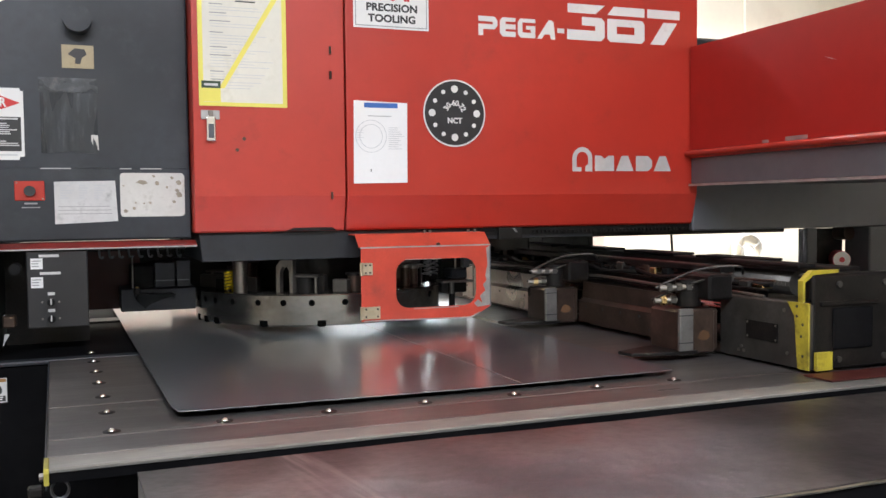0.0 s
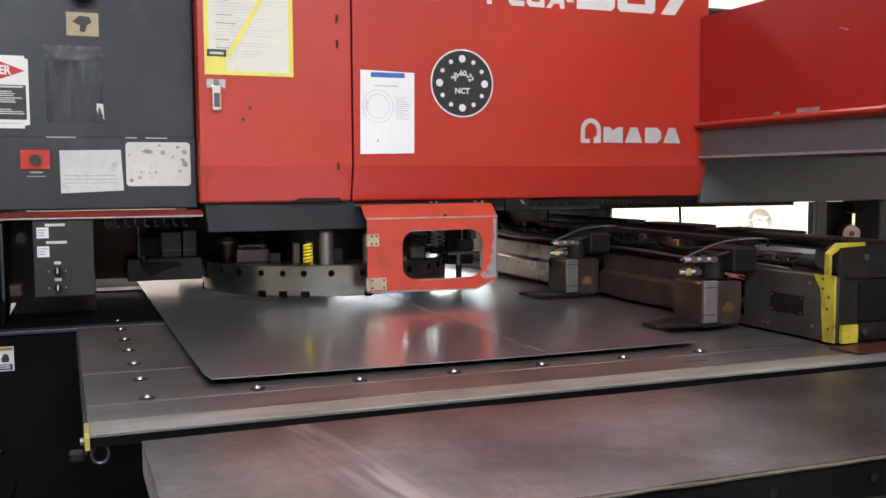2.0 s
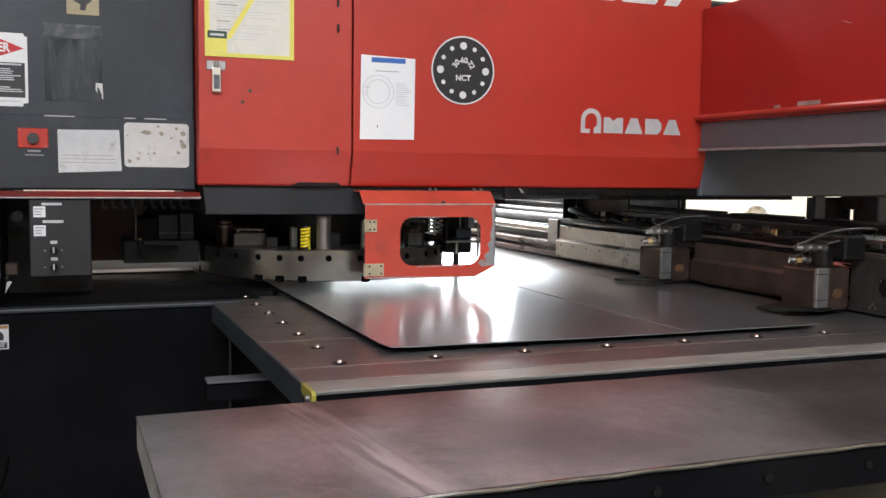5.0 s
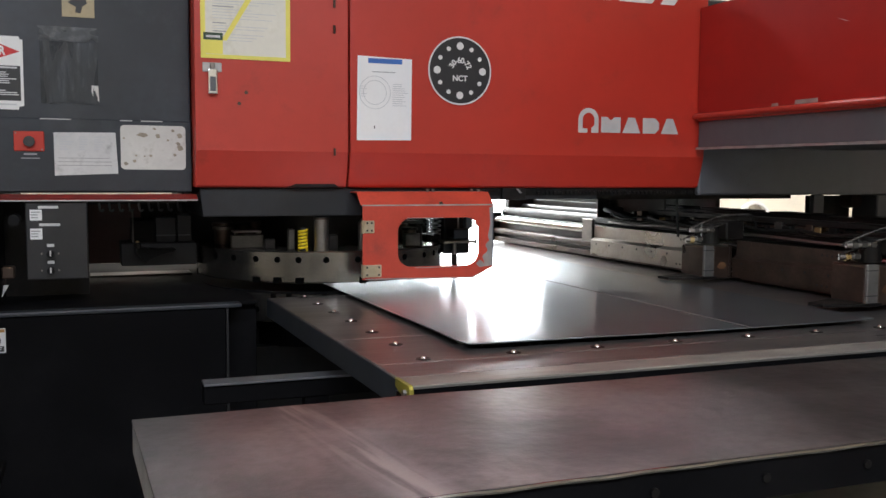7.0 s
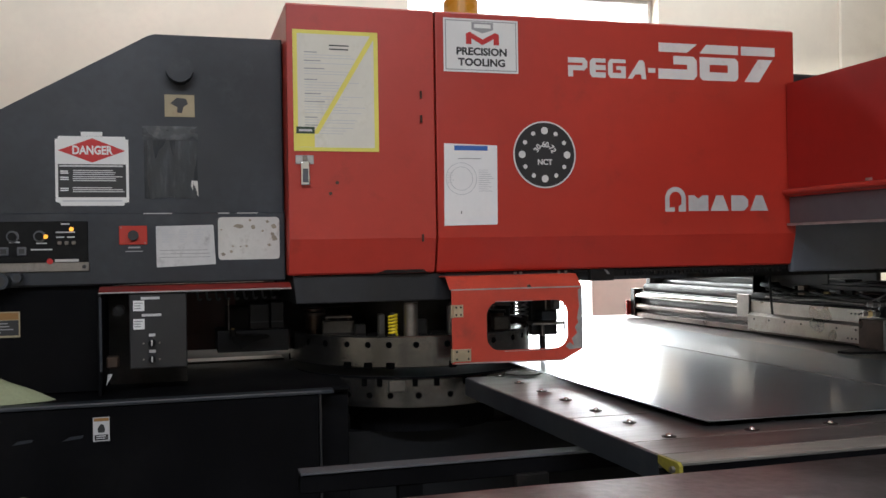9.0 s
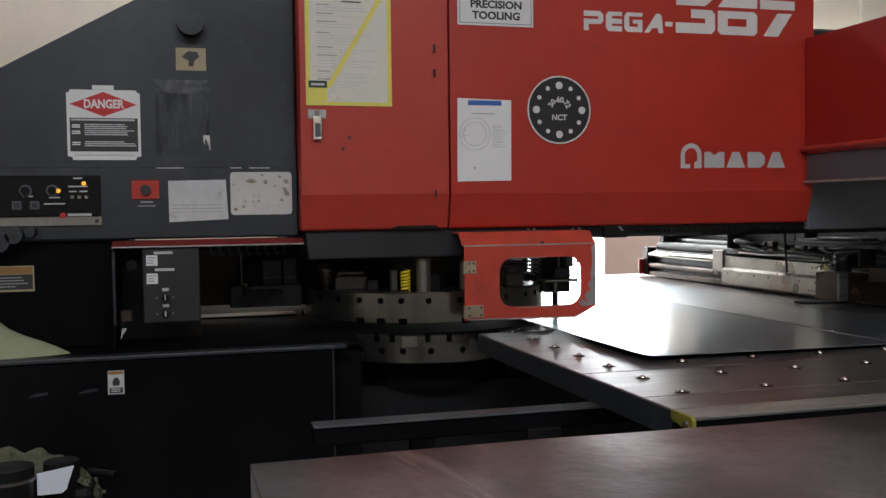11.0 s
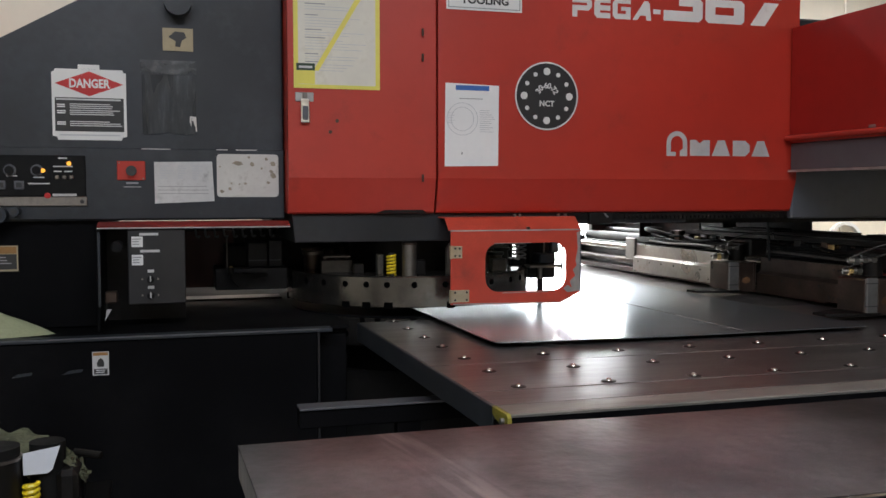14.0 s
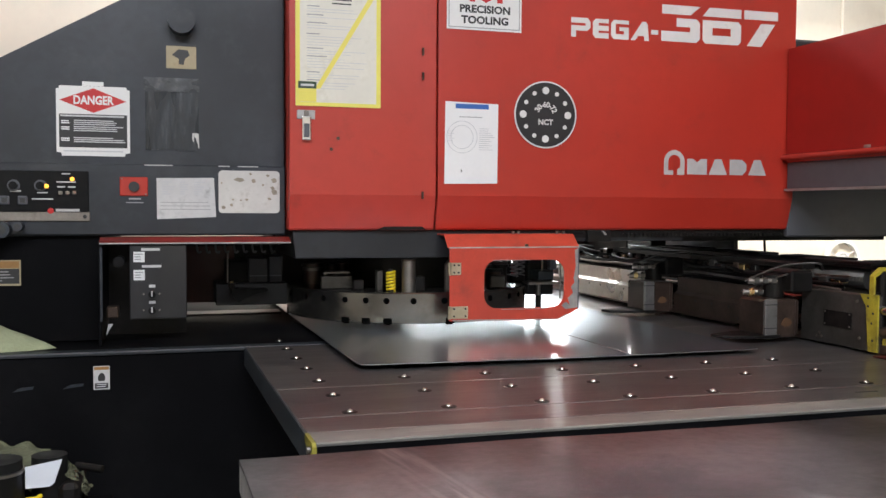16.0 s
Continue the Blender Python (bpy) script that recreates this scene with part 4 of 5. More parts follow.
def maker_mark(y):
    """A plain arch and four plain blocks where the maker's mark stands."""
    cx, cz = 0.880, 1.494
    pts = [(cx - 0.041, cz - 0.047)]
    pts += [(cx + 0.041 * math.cos(radians(180 - 15 * k)), cz + 0.041 * math.sin(radians(180 - 15 * k))) for k in range(13)]
    pts += [(cx + 0.041, cz - 0.047), (cx + 0.012, cz - 0.047), (cx + 0.012, cz - 0.028), (cx + 0.024, cz - 0.02)]
    pts += [(cx + 0.024 * math.cos(radians(15 * k)), cz + 0.024 * math.sin(radians(15 * k))) for k in range(13)]
    pts += [(cx - 0.024, cz - 0.032), (cx - 0.004, cz - 0.032), (cx - 0.004, cz - 0.047)]
    arch = outline(pts, y)
    z0, z1 = 1.449, 1.505
    out = [arch]
    a, b = 0.932, 1.012
    out.append(outline([(a, z0), (b, z0), (b, z1), (b - 0.024, z1), ((a + b) / 2, z1 - 0.012), (a + 0.024, z1), (a, z1)], y))
    for a, b in ((1.02, 1.096), (1.184, 1.26)):
        m = (a + b) / 2
        out.append(outline([(a, z0), (b, z0), (m + 0.014, z1), (m - 0.014, z1)], y))
    a, b = 1.106, 1.176
    out.append(outline([(a, z0), (b - 0.018, z0), (b, z0 + 0.016), (b, z1 - 0.016), (b - 0.018, z1), (a, z1)], y))
    return out


def crumpled(x0, x1, z0, z1, y, seed):
    """A thin film with upright wrinkles and a ragged foot, on a front that faces -y."""
    bm = B()
    nx, nz = 36, 14
    rows = []
    for i in range(nx + 1):
        u = i / nx
        foot = z0 + 0.02 * max(0.0, noise.noise(Vector((u * 5, seed, 0.3))))
        rows.append([bm.verts.new((x0 + (x1 - x0) * u, y - 0.0008 - 0.0016 * abs(noise.noise(Vector((u * 9, j * 0.13, seed)))), foot + (z1 - foot) * j / nz)) for j in range(nz + 1)])
    for a, b in zip(rows, rows[1:]):
        for j in range(nz):
            bm.faces.new((a[j], b[j], b[j + 1], a[j + 1]))
    ret = bmesh.ops.extrude_face_region(bm, geom=bm.faces[:])
    for v in ret["geom"]:
        if isinstance(v, bmesh.types.BMVert):
            v.co.y = y
    return bm


# ---------- papers and signs on the press ----------
def signs():
    # big notice with yellow edge
    nb = thing("safety_notice", (-0.33, -0.002, 1.84), "cream notice with a yellow border and diagonal", "notice")
    y = -0.0015
    part("sheet", flat(B(), -0.466, -0.192, 1.645, 2.03, y), CREAM, nb)
    yy = y - 0.0013
    for a in ((-0.466, -0.192, 2.018, 2.03), (-0.466, -0.192, 1.645, 1.657), (-0.466, -0.452, 1.657, 2.018), (-0.206, -0.192, 1.657, 2.018)):
        part("border", flat(B(), *a, yy, 0.0005), YELLOW_INK, nb)
    part("diagonal", prism(B(), [(-0.405, 1.70), (-0.388, 1.70), (-0.206, 2.006), (-0.206, 2.018), (-0.217, 2.018)], "y", yy - 0.0005, yy), YELLOW_INK, nb)
    bars("heading", -0.35, -0.285, 1.985, 0.012, 2, 0.004, yy, INK, nb, 0.1, 3)
    for i, (zt, n) in enumerate(((1.952, 2), (1.925, 1), (1.90, 2), (1.865, 4), (1.82, 2), (1.795, 4), (1.745, 2), (1.72, 3))):
        bars("print", -0.43, -0.235, zt, 0.009, n, 0.0016, yy, INK_FAINT, nb, 0.4, 10 + i)
        part("heading", flat(B(), -0.43, -0.39 + 0.012 * (i % 3), zt + 0.006, zt + 0.009, yy, 0.0004), INK_GREY, nb)
    tag = part("corner_label", flat(B(), -0.458, -0.40, 1.658, 1.722, yy - 0.0006, 0.0006), YELLOW_INK, nb, "small green and yellow label")
    part("label_band", flat(B(), -0.458, -0.40, 1.70, 1.722, yy - 0.0013, 0.0005), GREEN_INK, tag)
    part("print", flat(B(), -0.45, -0.408, 1.707, 1.714, yy - 0.0019, 0.0004), PAPER_GREY, tag)
    # tooling sign
    ts = thing("tooling_sign", (0.15, -0.002, 2.0), "white supplier sign with a red and grey mark", "sign")
    part("plate", flat(B(), 0.030, 0.292, 1.915, 2.093, y), SIGN_WHITE, ts)
    for a in ((0.036, 0.286, 2.084, 2.087), (0.036, 0.286, 1.921, 1.924), (0.036, 0.039, 1.924, 2.084), (0.283, 0.286, 1.924, 2.084)):
        part("border", flat(B(), *a, yy, 0.0005), INK_GREY, ts)
    part("shield", prism(B(), [(0.128, 2.082), (0.204, 2.082), (0.204, 2.058), (0.166, 2.046), (0.128, 2.058)], "y", yy - 0.0005, yy), INK_GREY, ts)
    part("shield_bar", flat(B(), 0.137, 0.195, 2.063, 2.076, yy - 0.0006, 0.0005), SIGN_WHITE, ts)
    part("red_mark", prism(B(), [(0.108, 2.008), (0.108, 2.043), (0.122, 2.049), (0.166, 2.025), (0.21, 2.049), (0.224, 2.043), (0.224, 2.008), (0.205, 2.008), (0.205, 2.028), (0.166, 2.006), (0.127, 2.028), (0.127, 2.008)], "y", yy - 0.0009, yy), SIGN_RED, ts)
    lettering("PRECISION", 0.034, 0.163, yy - 0.0004, 1.983, INK, ts, 0.0012, 1.08)
    lettering("TOOLING", 0.034, 0.163, yy - 0.0004, 1.947, INK, ts, 0.0012, 1.08)
    # setup sheet
    sp = thing("setup_sheet", (0.12, -0.002, 1.54), "white printed sheet with a blue heading, taped to red cover", "paper")
    bm = prism(B(), [(0.024, 1.404), (0.21, 1.407), (0.212, 1.665), (0.212, 1.672), (0.027, 1.677)], "y", y - 0.0012, y)
    part("sheet", bm, PAPER, sp)
    part("heading", flat(B(), 0.062, 0.178, 1.654, 1.67, yy, 0.0005), BLUE, sp)
    bars("print", 0.075, 0.16, 1.628, 0.01, 1, 0.0025, yy, INK_GREY, sp, 0.1, 5)
    rg = B()
    for r in (0.052, 0.038):
        for k in range(40):
            a0, a1 = 2 * math.pi * k / 40, 2 * math.pi * (k + 1) / 40
            prism(rg, [(0.085 + q * math.cos(a), 1.56 + q * math.sin(a)) for q, a in ((r, a0), (r + 0.0018, a0), (r + 0.0018, a1), (r, a1))], "y", yy - 0.0003, yy)
    part("diagram", rg, INK_FAINT, sp)
    bars("print", 0.145, 0.2, 1.59, 0.007, 11, 0.0018, yy, INK_FAINT, sp, 0.5, 6)
    bars("print", 0.035, 0.06, 1.58, 0.008, 5, 0.0015, yy, INK_FAINT, sp, 0.5, 7)
    part("print", flat(B(), 0.082, 0.085, 1.443, 1.452, yy, 0.0004), INK, sp)
    # danger sign
    y = 0.0985
    dg = thing("danger_sign", (-1.073, 0.1, 1.58), "white danger sign with red lozenge and black text panel", "sign")
    part("plate", prism(B(), [(-1.165, 1.478), (-0.982, 1.478), (-0.98, 1.487), (-0.967, 1.489), (-0.967, 1.683), (-0.975, 1.684), (-0.977, 1.692), (-1.17, 1.692), (-1.172, 1.684), (-1.18, 1.682), (-1.18, 1.49), (-1.167, 1.487)], "y", y - 0.0012, y), SIGN_WHITE, dg)
    part("tab", flat(B(), -1.105, -1.043, 1.6925, 1.706, y), SIGN_WHITE, dg)
    yy = y - 0.0013
    part("lozenge", prism(B(), [(-1.171, 1.648), (-1.073, 1.611), (-0.976, 1.648), (-1.073, 1.686)], "y", yy - 0.0004, yy), SIGN_RED, dg)
    lettering("DANGER", 0.036, -1.073, yy - 0.0006, 1.648, SIGN_WHITE, dg, 0.0012, 0.80)
    part("text_panel", flat(B(), -1.172, -0.975, 1.504, 1.606, yy, 0.0004), INK, dg)
    bars("print", -1.168, -0.98, 1.603, 0.01, 1, 0.005, yy - 0.0005, PAPER_GREY, dg, 0.02, 2)
    for i, zt in enumerate((1.588, 1.569, 1.535)):
        bars("print", -1.13, -0.98, zt, 0.006, 3, 0.003, yy - 0.0005, PAPER_GREY, dg, 0.25, 20 + i)
        bars("print", -1.166, -1.142, zt - 0.002, 0.006, 2, 0.0035, yy - 0.0005, PAPER, dg, 0.1, 30 + i)
    bars("print", -1.16, -0.985, 1.495, 0.01, 1, 0.004, yy, INK_FAINT, dg, 0.05, 3)
    # sticker, tape remnants
    st = thing("worn_sticker", (-0.81, 0.1, 1.79), "faded beige sticker with a dark worn figure", "sticker")
    part("backing", flat(B(), -0.857, -0.766, 1.758, 1.828, y), STICKER, st)
    part("figure", prism(B(), [(-0.84, 1.80), (-0.82, 1.818), (-0.792, 1.816), (-0.786, 1.80), (-0.80, 1.79), (-0.805, 1.77), (-0.82, 1.772), (-0.818, 1.788)], "y", yy - 0.0005, yy), INK, st)
    tp = thing("tape_remnant", (-0.85, 0.1, 1.65), "torn clear tape stuck on charcoal panel", "tape")
    part("tape", crumpled(-0.925, -0.757, 1.685, 1.728, y, 5), TAPE, tp, "wrinkled strip of clear tape", smooth=True)
    part("film", crumpled(-0.921, -0.760, 1.50, 1.683, y, 9), TAPE_OLD, tp, "wrinkled clear film", smooth=True)
    part("scrap", prism(B(), [(-0.798, 1.558), (-0.760, 1.556), (-0.758, 1.508), (-0.774, 1.522), (-0.778, 1.535)], "y", y - 0.001, y - 0.0006), PAPER_OLD, tp)
    # cards on the lower panel
    y = 0.088
    cd = thing("instruction_card", (-0.80, 0.09, 1.36), "grey printed instruction card on charcoal panel", "card")
    part("card", prism(B(), [(-0.888, 1.284), (-0.708, 1.291), (-0.714, 1.416), (-0.889, 1.413)], "y", y - 0.0012, y), PAPER_GREY, cd)
    for bx0, bx1, bs in ((-0.872, -0.832, 40), (-0.818, -0.792, 42), (-0.776, -0.742, 43)):
        bars("print", bx0, bx1, 1.403, 0.0075, 6, 0.004, y - 0.0013, INK_FAINT, cd, 0.6, bs)
    bars("print", -0.878, -0.72, 1.338, 0.011, 3, 0.002, y - 0.0013, INK_GREY, cd, 0.2, 41)
    c2 = thing("stained_card", (-0.6, 0.09, 1.39), "white plastic card with brown stains", "card")
    pts = []
    for qx, qz, a0 in ((-0.519, 1.428, 0), (-0.688, 1.428, 90), (-0.688, 1.316, 180), (-0.519, 1.316, 270)):
        pts += [(qx + 0.012 * math.cos(radians(a0 + 22.5 * k)), qz + 0.012 * math.sin(radians(a0 + 22.5 * k))) for k in range(5)]
    bm = prism(B(), pts, "y", y - 0.0015, y)
    part("card", bm, PAPER_OLD, c2)
    part("stain", prism(B(), [(-0.654, 1.41), (-0.642, 1.418), (-0.625, 1.416), (-0.618, 1.408), (-0.632, 1.403)], "y", y - 0.002, y - 0.0015), STAIN, c2)
    for sx, sz, sr in ((-0.525, 1.41, 0.008), (-0.53, 1.385, 0.006), (-0.524, 1.372, 0.009), (-0.545, 1.425, 0.005), (-0.66, 1.33, 0.005), (-0.685, 1.322, 0.006), (-0.60, 1.43, 0.004), (-0.59, 1.408, 0.007), (-0.56, 1.395, 0.004), (-0.63, 1.345, 0.003), (-0.612, 1.347, 0.004), (-0.655, 1.347, 0.003), (-0.54, 1.35, 0.005), (-0.69, 1.40, 0.003)):
        part("stain", prism(B(), [(sx + sr * (1 + 0.4 * math.sin(3 * k + sx * 90)) * math.cos(k * 0.7), sz + sr * math.sin(k * 0.7)) for k in range(9)], "y", y - 0.0019, y - 0.0015), STAIN, c2)
    # emergency stop
    es_ = thing("stop_button", (-0.955, 0.09, 1.384), "red stop button plate with dark mushroom", "button")
    part("plate", box(B(), -0.998, -0.915, y - 0.004, y, 1.356, 1.415, 0.002), RED, es_)
    part("mushroom", disc(B(), -0.956, 1.385, 0.016, y - 0.016, y - 0.004, 20), INK, es_, smooth=True)
    for x, z in ((-0.992, 1.41), (-0.921, 1.361)):
        part("screw", disc(B(), x, z, 0.003, y - 0.005, y - 0.004, 8), STEEL, es_)
    bars("print", -0.972, -0.935, 1.35, 0.009, 1, 0.005, y - 0.0003, INK_GREY, es_, 0.1, 4)
    bars("print", -0.98, -0.925, 1.337, 0.009, 1, 0.003, y - 0.0003, INK_GREY, es_, 0.1, 5)
    # control panel
    cp = thing("control_panel", (-1.22, 0.09, 1.36), "black control panel with lit amber lamps", "control panel")
    part("face", box(B(), -1.42, -1.088, y - 0.004, y, 1.307, 1.43, 0.002), RUBBER, cp)
    part("lower_rail", box(B(), -1.42, -1.085, y - 0.006, y, 1.277, 1.3055, 0.002), STEEL, cp, "bright aluminium rail")
    part("rail_screw", disc(B(), -1.1, 1.291, 0.006, y - 0.008, y - 0.006, 12), INK, cp)
    for x in (-1.30, -1.225):
        kn = part("selector", disc(B(), x, 1.385, 0.012, y - 0.02, y - 0.004, 18), RUBBER, cp, smooth=True)
        part("selector_ring", disc(B(), x, 1.385, 0.018, y - 0.006, y - 0.004, 20), GREY_ARM, cp)
    for x in (-1.325, -1.275):
        part("push_button", box(B(), x - 0.014, x + 0.014, y - 0.01, y - 0.004, 1.327, 1.354, 0.003), GREY_ARM, cp)
        part("button_face", flat(B(), x - 0.008, x + 0.008, 1.333, 1.348, y - 0.0101, 0.0005), INK, cp)
    for x, z in ((-1.135, 1.406), (-1.208, 1.384)):
        part("amber_lamp", disc(B(), x, z, 0.0065, y - 0.009, y - 0.004, 14), AMBER, cp, "lit amber lamp")
    for k in range(3):
        part("toggle", box(B(), -1.175 + k * 0.02, -1.163 + k * 0.02, y - 0.009, y - 0.004, 1.358, 1.37, 0.002), STEEL, cp)
    for x0, x1, z in ((-1.165, -1.14, 1.42), (-1.18, -1.125, 1.395), (-1.178, -1.156, 1.38), (-1.148, -1.126, 1.38), (-1.235, -1.205, 1.362), (-1.25, -1.19, 1.343), (-1.31, -1.28, 1.366)):
        part("print", flat(B(), x0, x1, z, z + 0.004, y - 0.0042, 0.0004), PAPER_GREY, cp)
    part("maker_mark", disc(B(), -1.197, 1.309, 0.009, y - 0.0075, y - 0.0045, 14), SIGN_RED, cp)
    part("maker_mark", flat(B(), -1.183, -1.115, 1.307, 1.315, y - 0.0046, 0.0005), DECAL_WORN, cp)
    for x, z, r in ((-1.33, 1.252, 0.024), (-1.285, 1.262, 0.014), (-1.375, 1.235, 0.034)):
        ks = B()
        rod(ks, (x, y - 0.05, z), (x, y, z), r, 22)
        kb = part("panel_knob", ks, CHARCOAL, cp, smooth=True)
        part("knob_bore", rod(B(), (x, y - 0.0508, z), (x, y - 0.049, z), r * 0.6, 18), INK, kb)
    # orange label and base label
    ol = thing("warning_label", (-1.33, 0.114, 1.13), "orange and black warning label", "label")
    part("backing", box(B(), -1.47, -1.288, 0.1135, 0.115, 1.08, 1.158), STICKER, ol)
    part("band", flat(B(), -1.467, -1.292, 1.134, 1.155, 0.1133, 0.0004), AMBER_INK, ol)
    part("panel", flat(B(), -1.467, -1.292, 1.086, 1.132, 0.1133, 0.0004), INK, ol)
    bars("print", -1.46, -1.30, 1.124, 0.009, 4, 0.003, 0.1128, INK_GREY, ol, 0.3, 9)
    bl = thing("base_label", (-1.04, -0.096, 0.81), "small pinch warning label on black base", "label")
    part("backing", box(B(), -1.066, -1.021, -0.097, -0.0955, 0.788, 0.857), PAPER_GREY, bl)
    part("band", flat(B(), -1.064, -1.023, 0.846, 0.855, -0.0972, 0.0004), AMBER_INK, bl)
    part("figure", prism(B(), [(-1.054, 0.824), (-1.049, 0.834), (-1.043, 0.838), (-1.037, 0.834), (-1.033, 0.824), (-1.035, 0.813), (-1.052, 0.813)], "y", -0.0976, -0.0972), INK, bl)
    part("panel", flat(B(), -1.062, -1.025, 0.791, 0.807, -0.0972, 0.0004), INK, bl)
    bars("print", -1.057, -1.03, 0.804, 0.006, 2, 0.002, -0.0977, PAPER, bl, 0.2, 3)


# ---------- the fixed outer bench ----------
SKEW = 0.031


def out_of_square(ob, y_ref):
    """The tables stand a little out of square with the press's front."""
    for c in ob.children_recursive:
        if c.data.users > 1:
            if c.parent == ob:
                c.location.x -= SKEW * (ORIGIN[ob.name].y + c.location.y - y_ref)
        else:
            y0 = ORIGIN[c.name].y - y_ref
            for v in c.data.vertices:
                v.co.x -= SKEW * (v.co.y + y0)


def rough_edge(x0, x1, y, z):
    """A burred, slightly wavy bright edge."""
    n = 120
    return tube(B(), [(x0 + (x1 - x0) * i / n, y + 0.0012 * noise.noise(Vector((i * 0.7, 2.0, 0))), z + 0.0016 * noise.noise(Vector((i * 0.45, 7.0, 0)))) for i in range(n + 1)], 0.0032, 6)


def bench():
    be = thing("steel_bench", (1.2, -1.64, 0.0), "worn steel plate work bench", "bench")
    def wavy(x0, x1, y0, y1, z):
        bm = B()
        nx, ny = 160, 24
        def dent(x, y):
            return 0.0024 * noise.noise(Vector((x * 2.2, y * 3.0, 3.1))) + 0.0007 * noise.noise(Vector((x * 6.0, y * 11.0, 8.4)))
        xs, ys = [x0 + (x1 - x0) * i / nx for i in range(nx + 1)], [y0 + (y1 - y0) * j / ny for j in range(ny + 1)]
        g = [[bm.verts.new((x, y, z + dent(x, y))) for y in ys] for x in xs]
        for i in range(nx):
            for j in range(ny):
                bm.faces.new((g[i][j], g[i + 1][j], g[i + 1][j + 1], g[i][j + 1]))
        ret = bmesh.ops.extrude_face_region(bm, geom=bm.faces[:])
        bmesh.ops.translate(bm, verts=[v for v in ret["geom"] if isinstance(v, bmesh.types.BMVert)], vec=(0, 0, -0.005))
        return bm
    part("top_plate", wavy(-0.731, 3.3, -1.868, -1.368, 0.897), BENCH, be, "dented worn steel top plate", smooth=True)
    part("front_apron", box(B(), -0.712, 3.3, -1.866, -1.86, 0.83, 0.890, 0.001), BLACK, be)
    part("edge_wear", rough_edge(-0.714, 3.3, -1.8695, 0.8935), RAIL, be, "bright burred front edge", smooth=True)
    part("end_apron", box(B(), -0.7305, -0.7265, -1.859, -1.37, 0.842, 0.890), BARE, be)
    part("rear_apron", box(B(), -0.726, 3.3, -1.376, -1.37, 0.842, 0.890), BLACK, be)
    for x in [-0.65 + 0.19 * k for k in range(20)]:
        part("apron_bolt", rod(B(), (x, -1.870, 0.862), (x, -1.866, 0.862), 0.007, 10), OILY, be)
    for x in (-0.70, 1.2, 3.2):
        for yy in (-1.835, -1.42):
            part("leg", box(B(), x, x + 0.05, yy - 0.02, yy + 0.03, 0.0, 0.842, 0.003), BLACK, be)
    out_of_square(be, -1.37)
    part("stretcher", box(B(), -0.68, 3.2, -1.42, -1.39, 0.25, 0.30), BLACK, be)


# ---------- the moving table ----------
BALL_X = [-0.766 + 0.2145 * k for k in range(7)]
BALL_Y = (-1.069, -0.889, -0.711, -0.528, -0.358, -0.18, -0.01)


def table():
    tb = thing("feed_table", (0.3, -0.7, 0.87), "sliding steel table with ball transfers", "table")
    x0, x1 = -0.880, 1.75
    part("plate", box(B(), x0, x1, -0.79, 0.0, 0.87, 0.8985, 0.002), TABLE, tb, "dark worn steel table plate")
    part("plate", box(B(), x0, x1, -1.096, -0.792, 0.87, 0.8985, 0.002), TABLE, tb, "dark worn steel table plate")
    part("plate", box(B(), x0, x1, -1.222, -1.0985, 0.87, 0.8985, 0.002), TABLE, tb, "dark worn steel table plate")
    bm = prism(B(), [(-1.301, 0.8915), (-1.302, 0.8962), (-1.2985, 0.8988), (-1.2235, 0.8985), (-1.2235, 0.8915)], "x", x0 + 0.004, x1)
    part("edge_strip", bm, STRIP, tb, "bright steel edge strip")
    part("edge_lip", box(B(), x0 + 0.004, x1, -1.2985, -1.225, 0.873, 0.891, 0.001), BLACK, tb)
    part("side_rail", box(B(), x0 - 0.004, x0 - 0.0005, -1.222, 0.0, 0.84, 0.897, 0.001), CHARCOAL, tb)
    br = part("end_bracket", prism(B(), [(-1.306, 0.872), (-1.306, 0.892), (-1.298, 0.8987), (-1.224, 0.8987), (-1.224, 0.882), (-1.262, 0.872)], "x", x0 - 0.005, x0 + 0.0035, 0.001), YELLOW_OLD, tb, "chipped yellow end bracket")
    part("bracket_bolt", rod(B(), (x0 - 0.012, -1.285, 0.882), (x0 - 0.005, -1.285, 0.882), 0.007, 10), STEEL, br)
    part("catch", box(B(), x0 - 0.03, x0 - 0.006, -1.30, -1.275, 0.852, 0.868, 0.003), OILY, tb)
    part("slot", box(B(), 0.41, 0.47, -1.165, -1.158, 0.8984, 0.8992), INK, tb)
    part("slot", box(B(), 1.25, 1.31, -1.165, -1.158, 0.8984, 0.8992), INK, tb)
    ring = [(-0.86 + 0.014 * math.cos(2 * math.pi * k / 14), -1.262, 0.852 + 0.016 * math.sin(2 * math.pi * k / 14)) for k in range(15)]
    part("pull_ring", tube(B(), ring, 0.0028, 6), GREY_ARM, tb, "dull wire ring under the table", smooth=True)
    for j, y in enumerate(BALL_Y):
        for i, x in enumerate(BALL_X):
            if x > 1.7:
                continue
            cup = new("ball_cup", CUP)
            cup.parent = tb
            cup.location = Vector((x, y, 0.8986)) - ORIGIN[tb.name]
            ball = new("ball", BALL)
            ball.parent = cup
    return tb


def ball_meshes():
    bm = rod(B(), (0, 0, 0), (0, 0, 0.0012), 0.017, 20)
    rod(bm, (0, 0, 0.0012), (0, 0, 0.002), 0.0135, 20, 0.011)
    cup = bpy.data.meshes.new("ball_cup")
    bm.to_mesh(cup), bm.free()
    cup.materials.append(OILY)
    bm = B()
    bmesh.ops.create_uvsphere(bm, u_segments=14, v_segments=8, radius=0.0075)
    ball = bpy.data.meshes.new("ball")
    bm.to_mesh(ball), bm.free()
    ball.materials.append(CHROME)
    ball.polygons.foreach_set("use_smooth", [True] * len(ball.polygons))
    return cup, ball


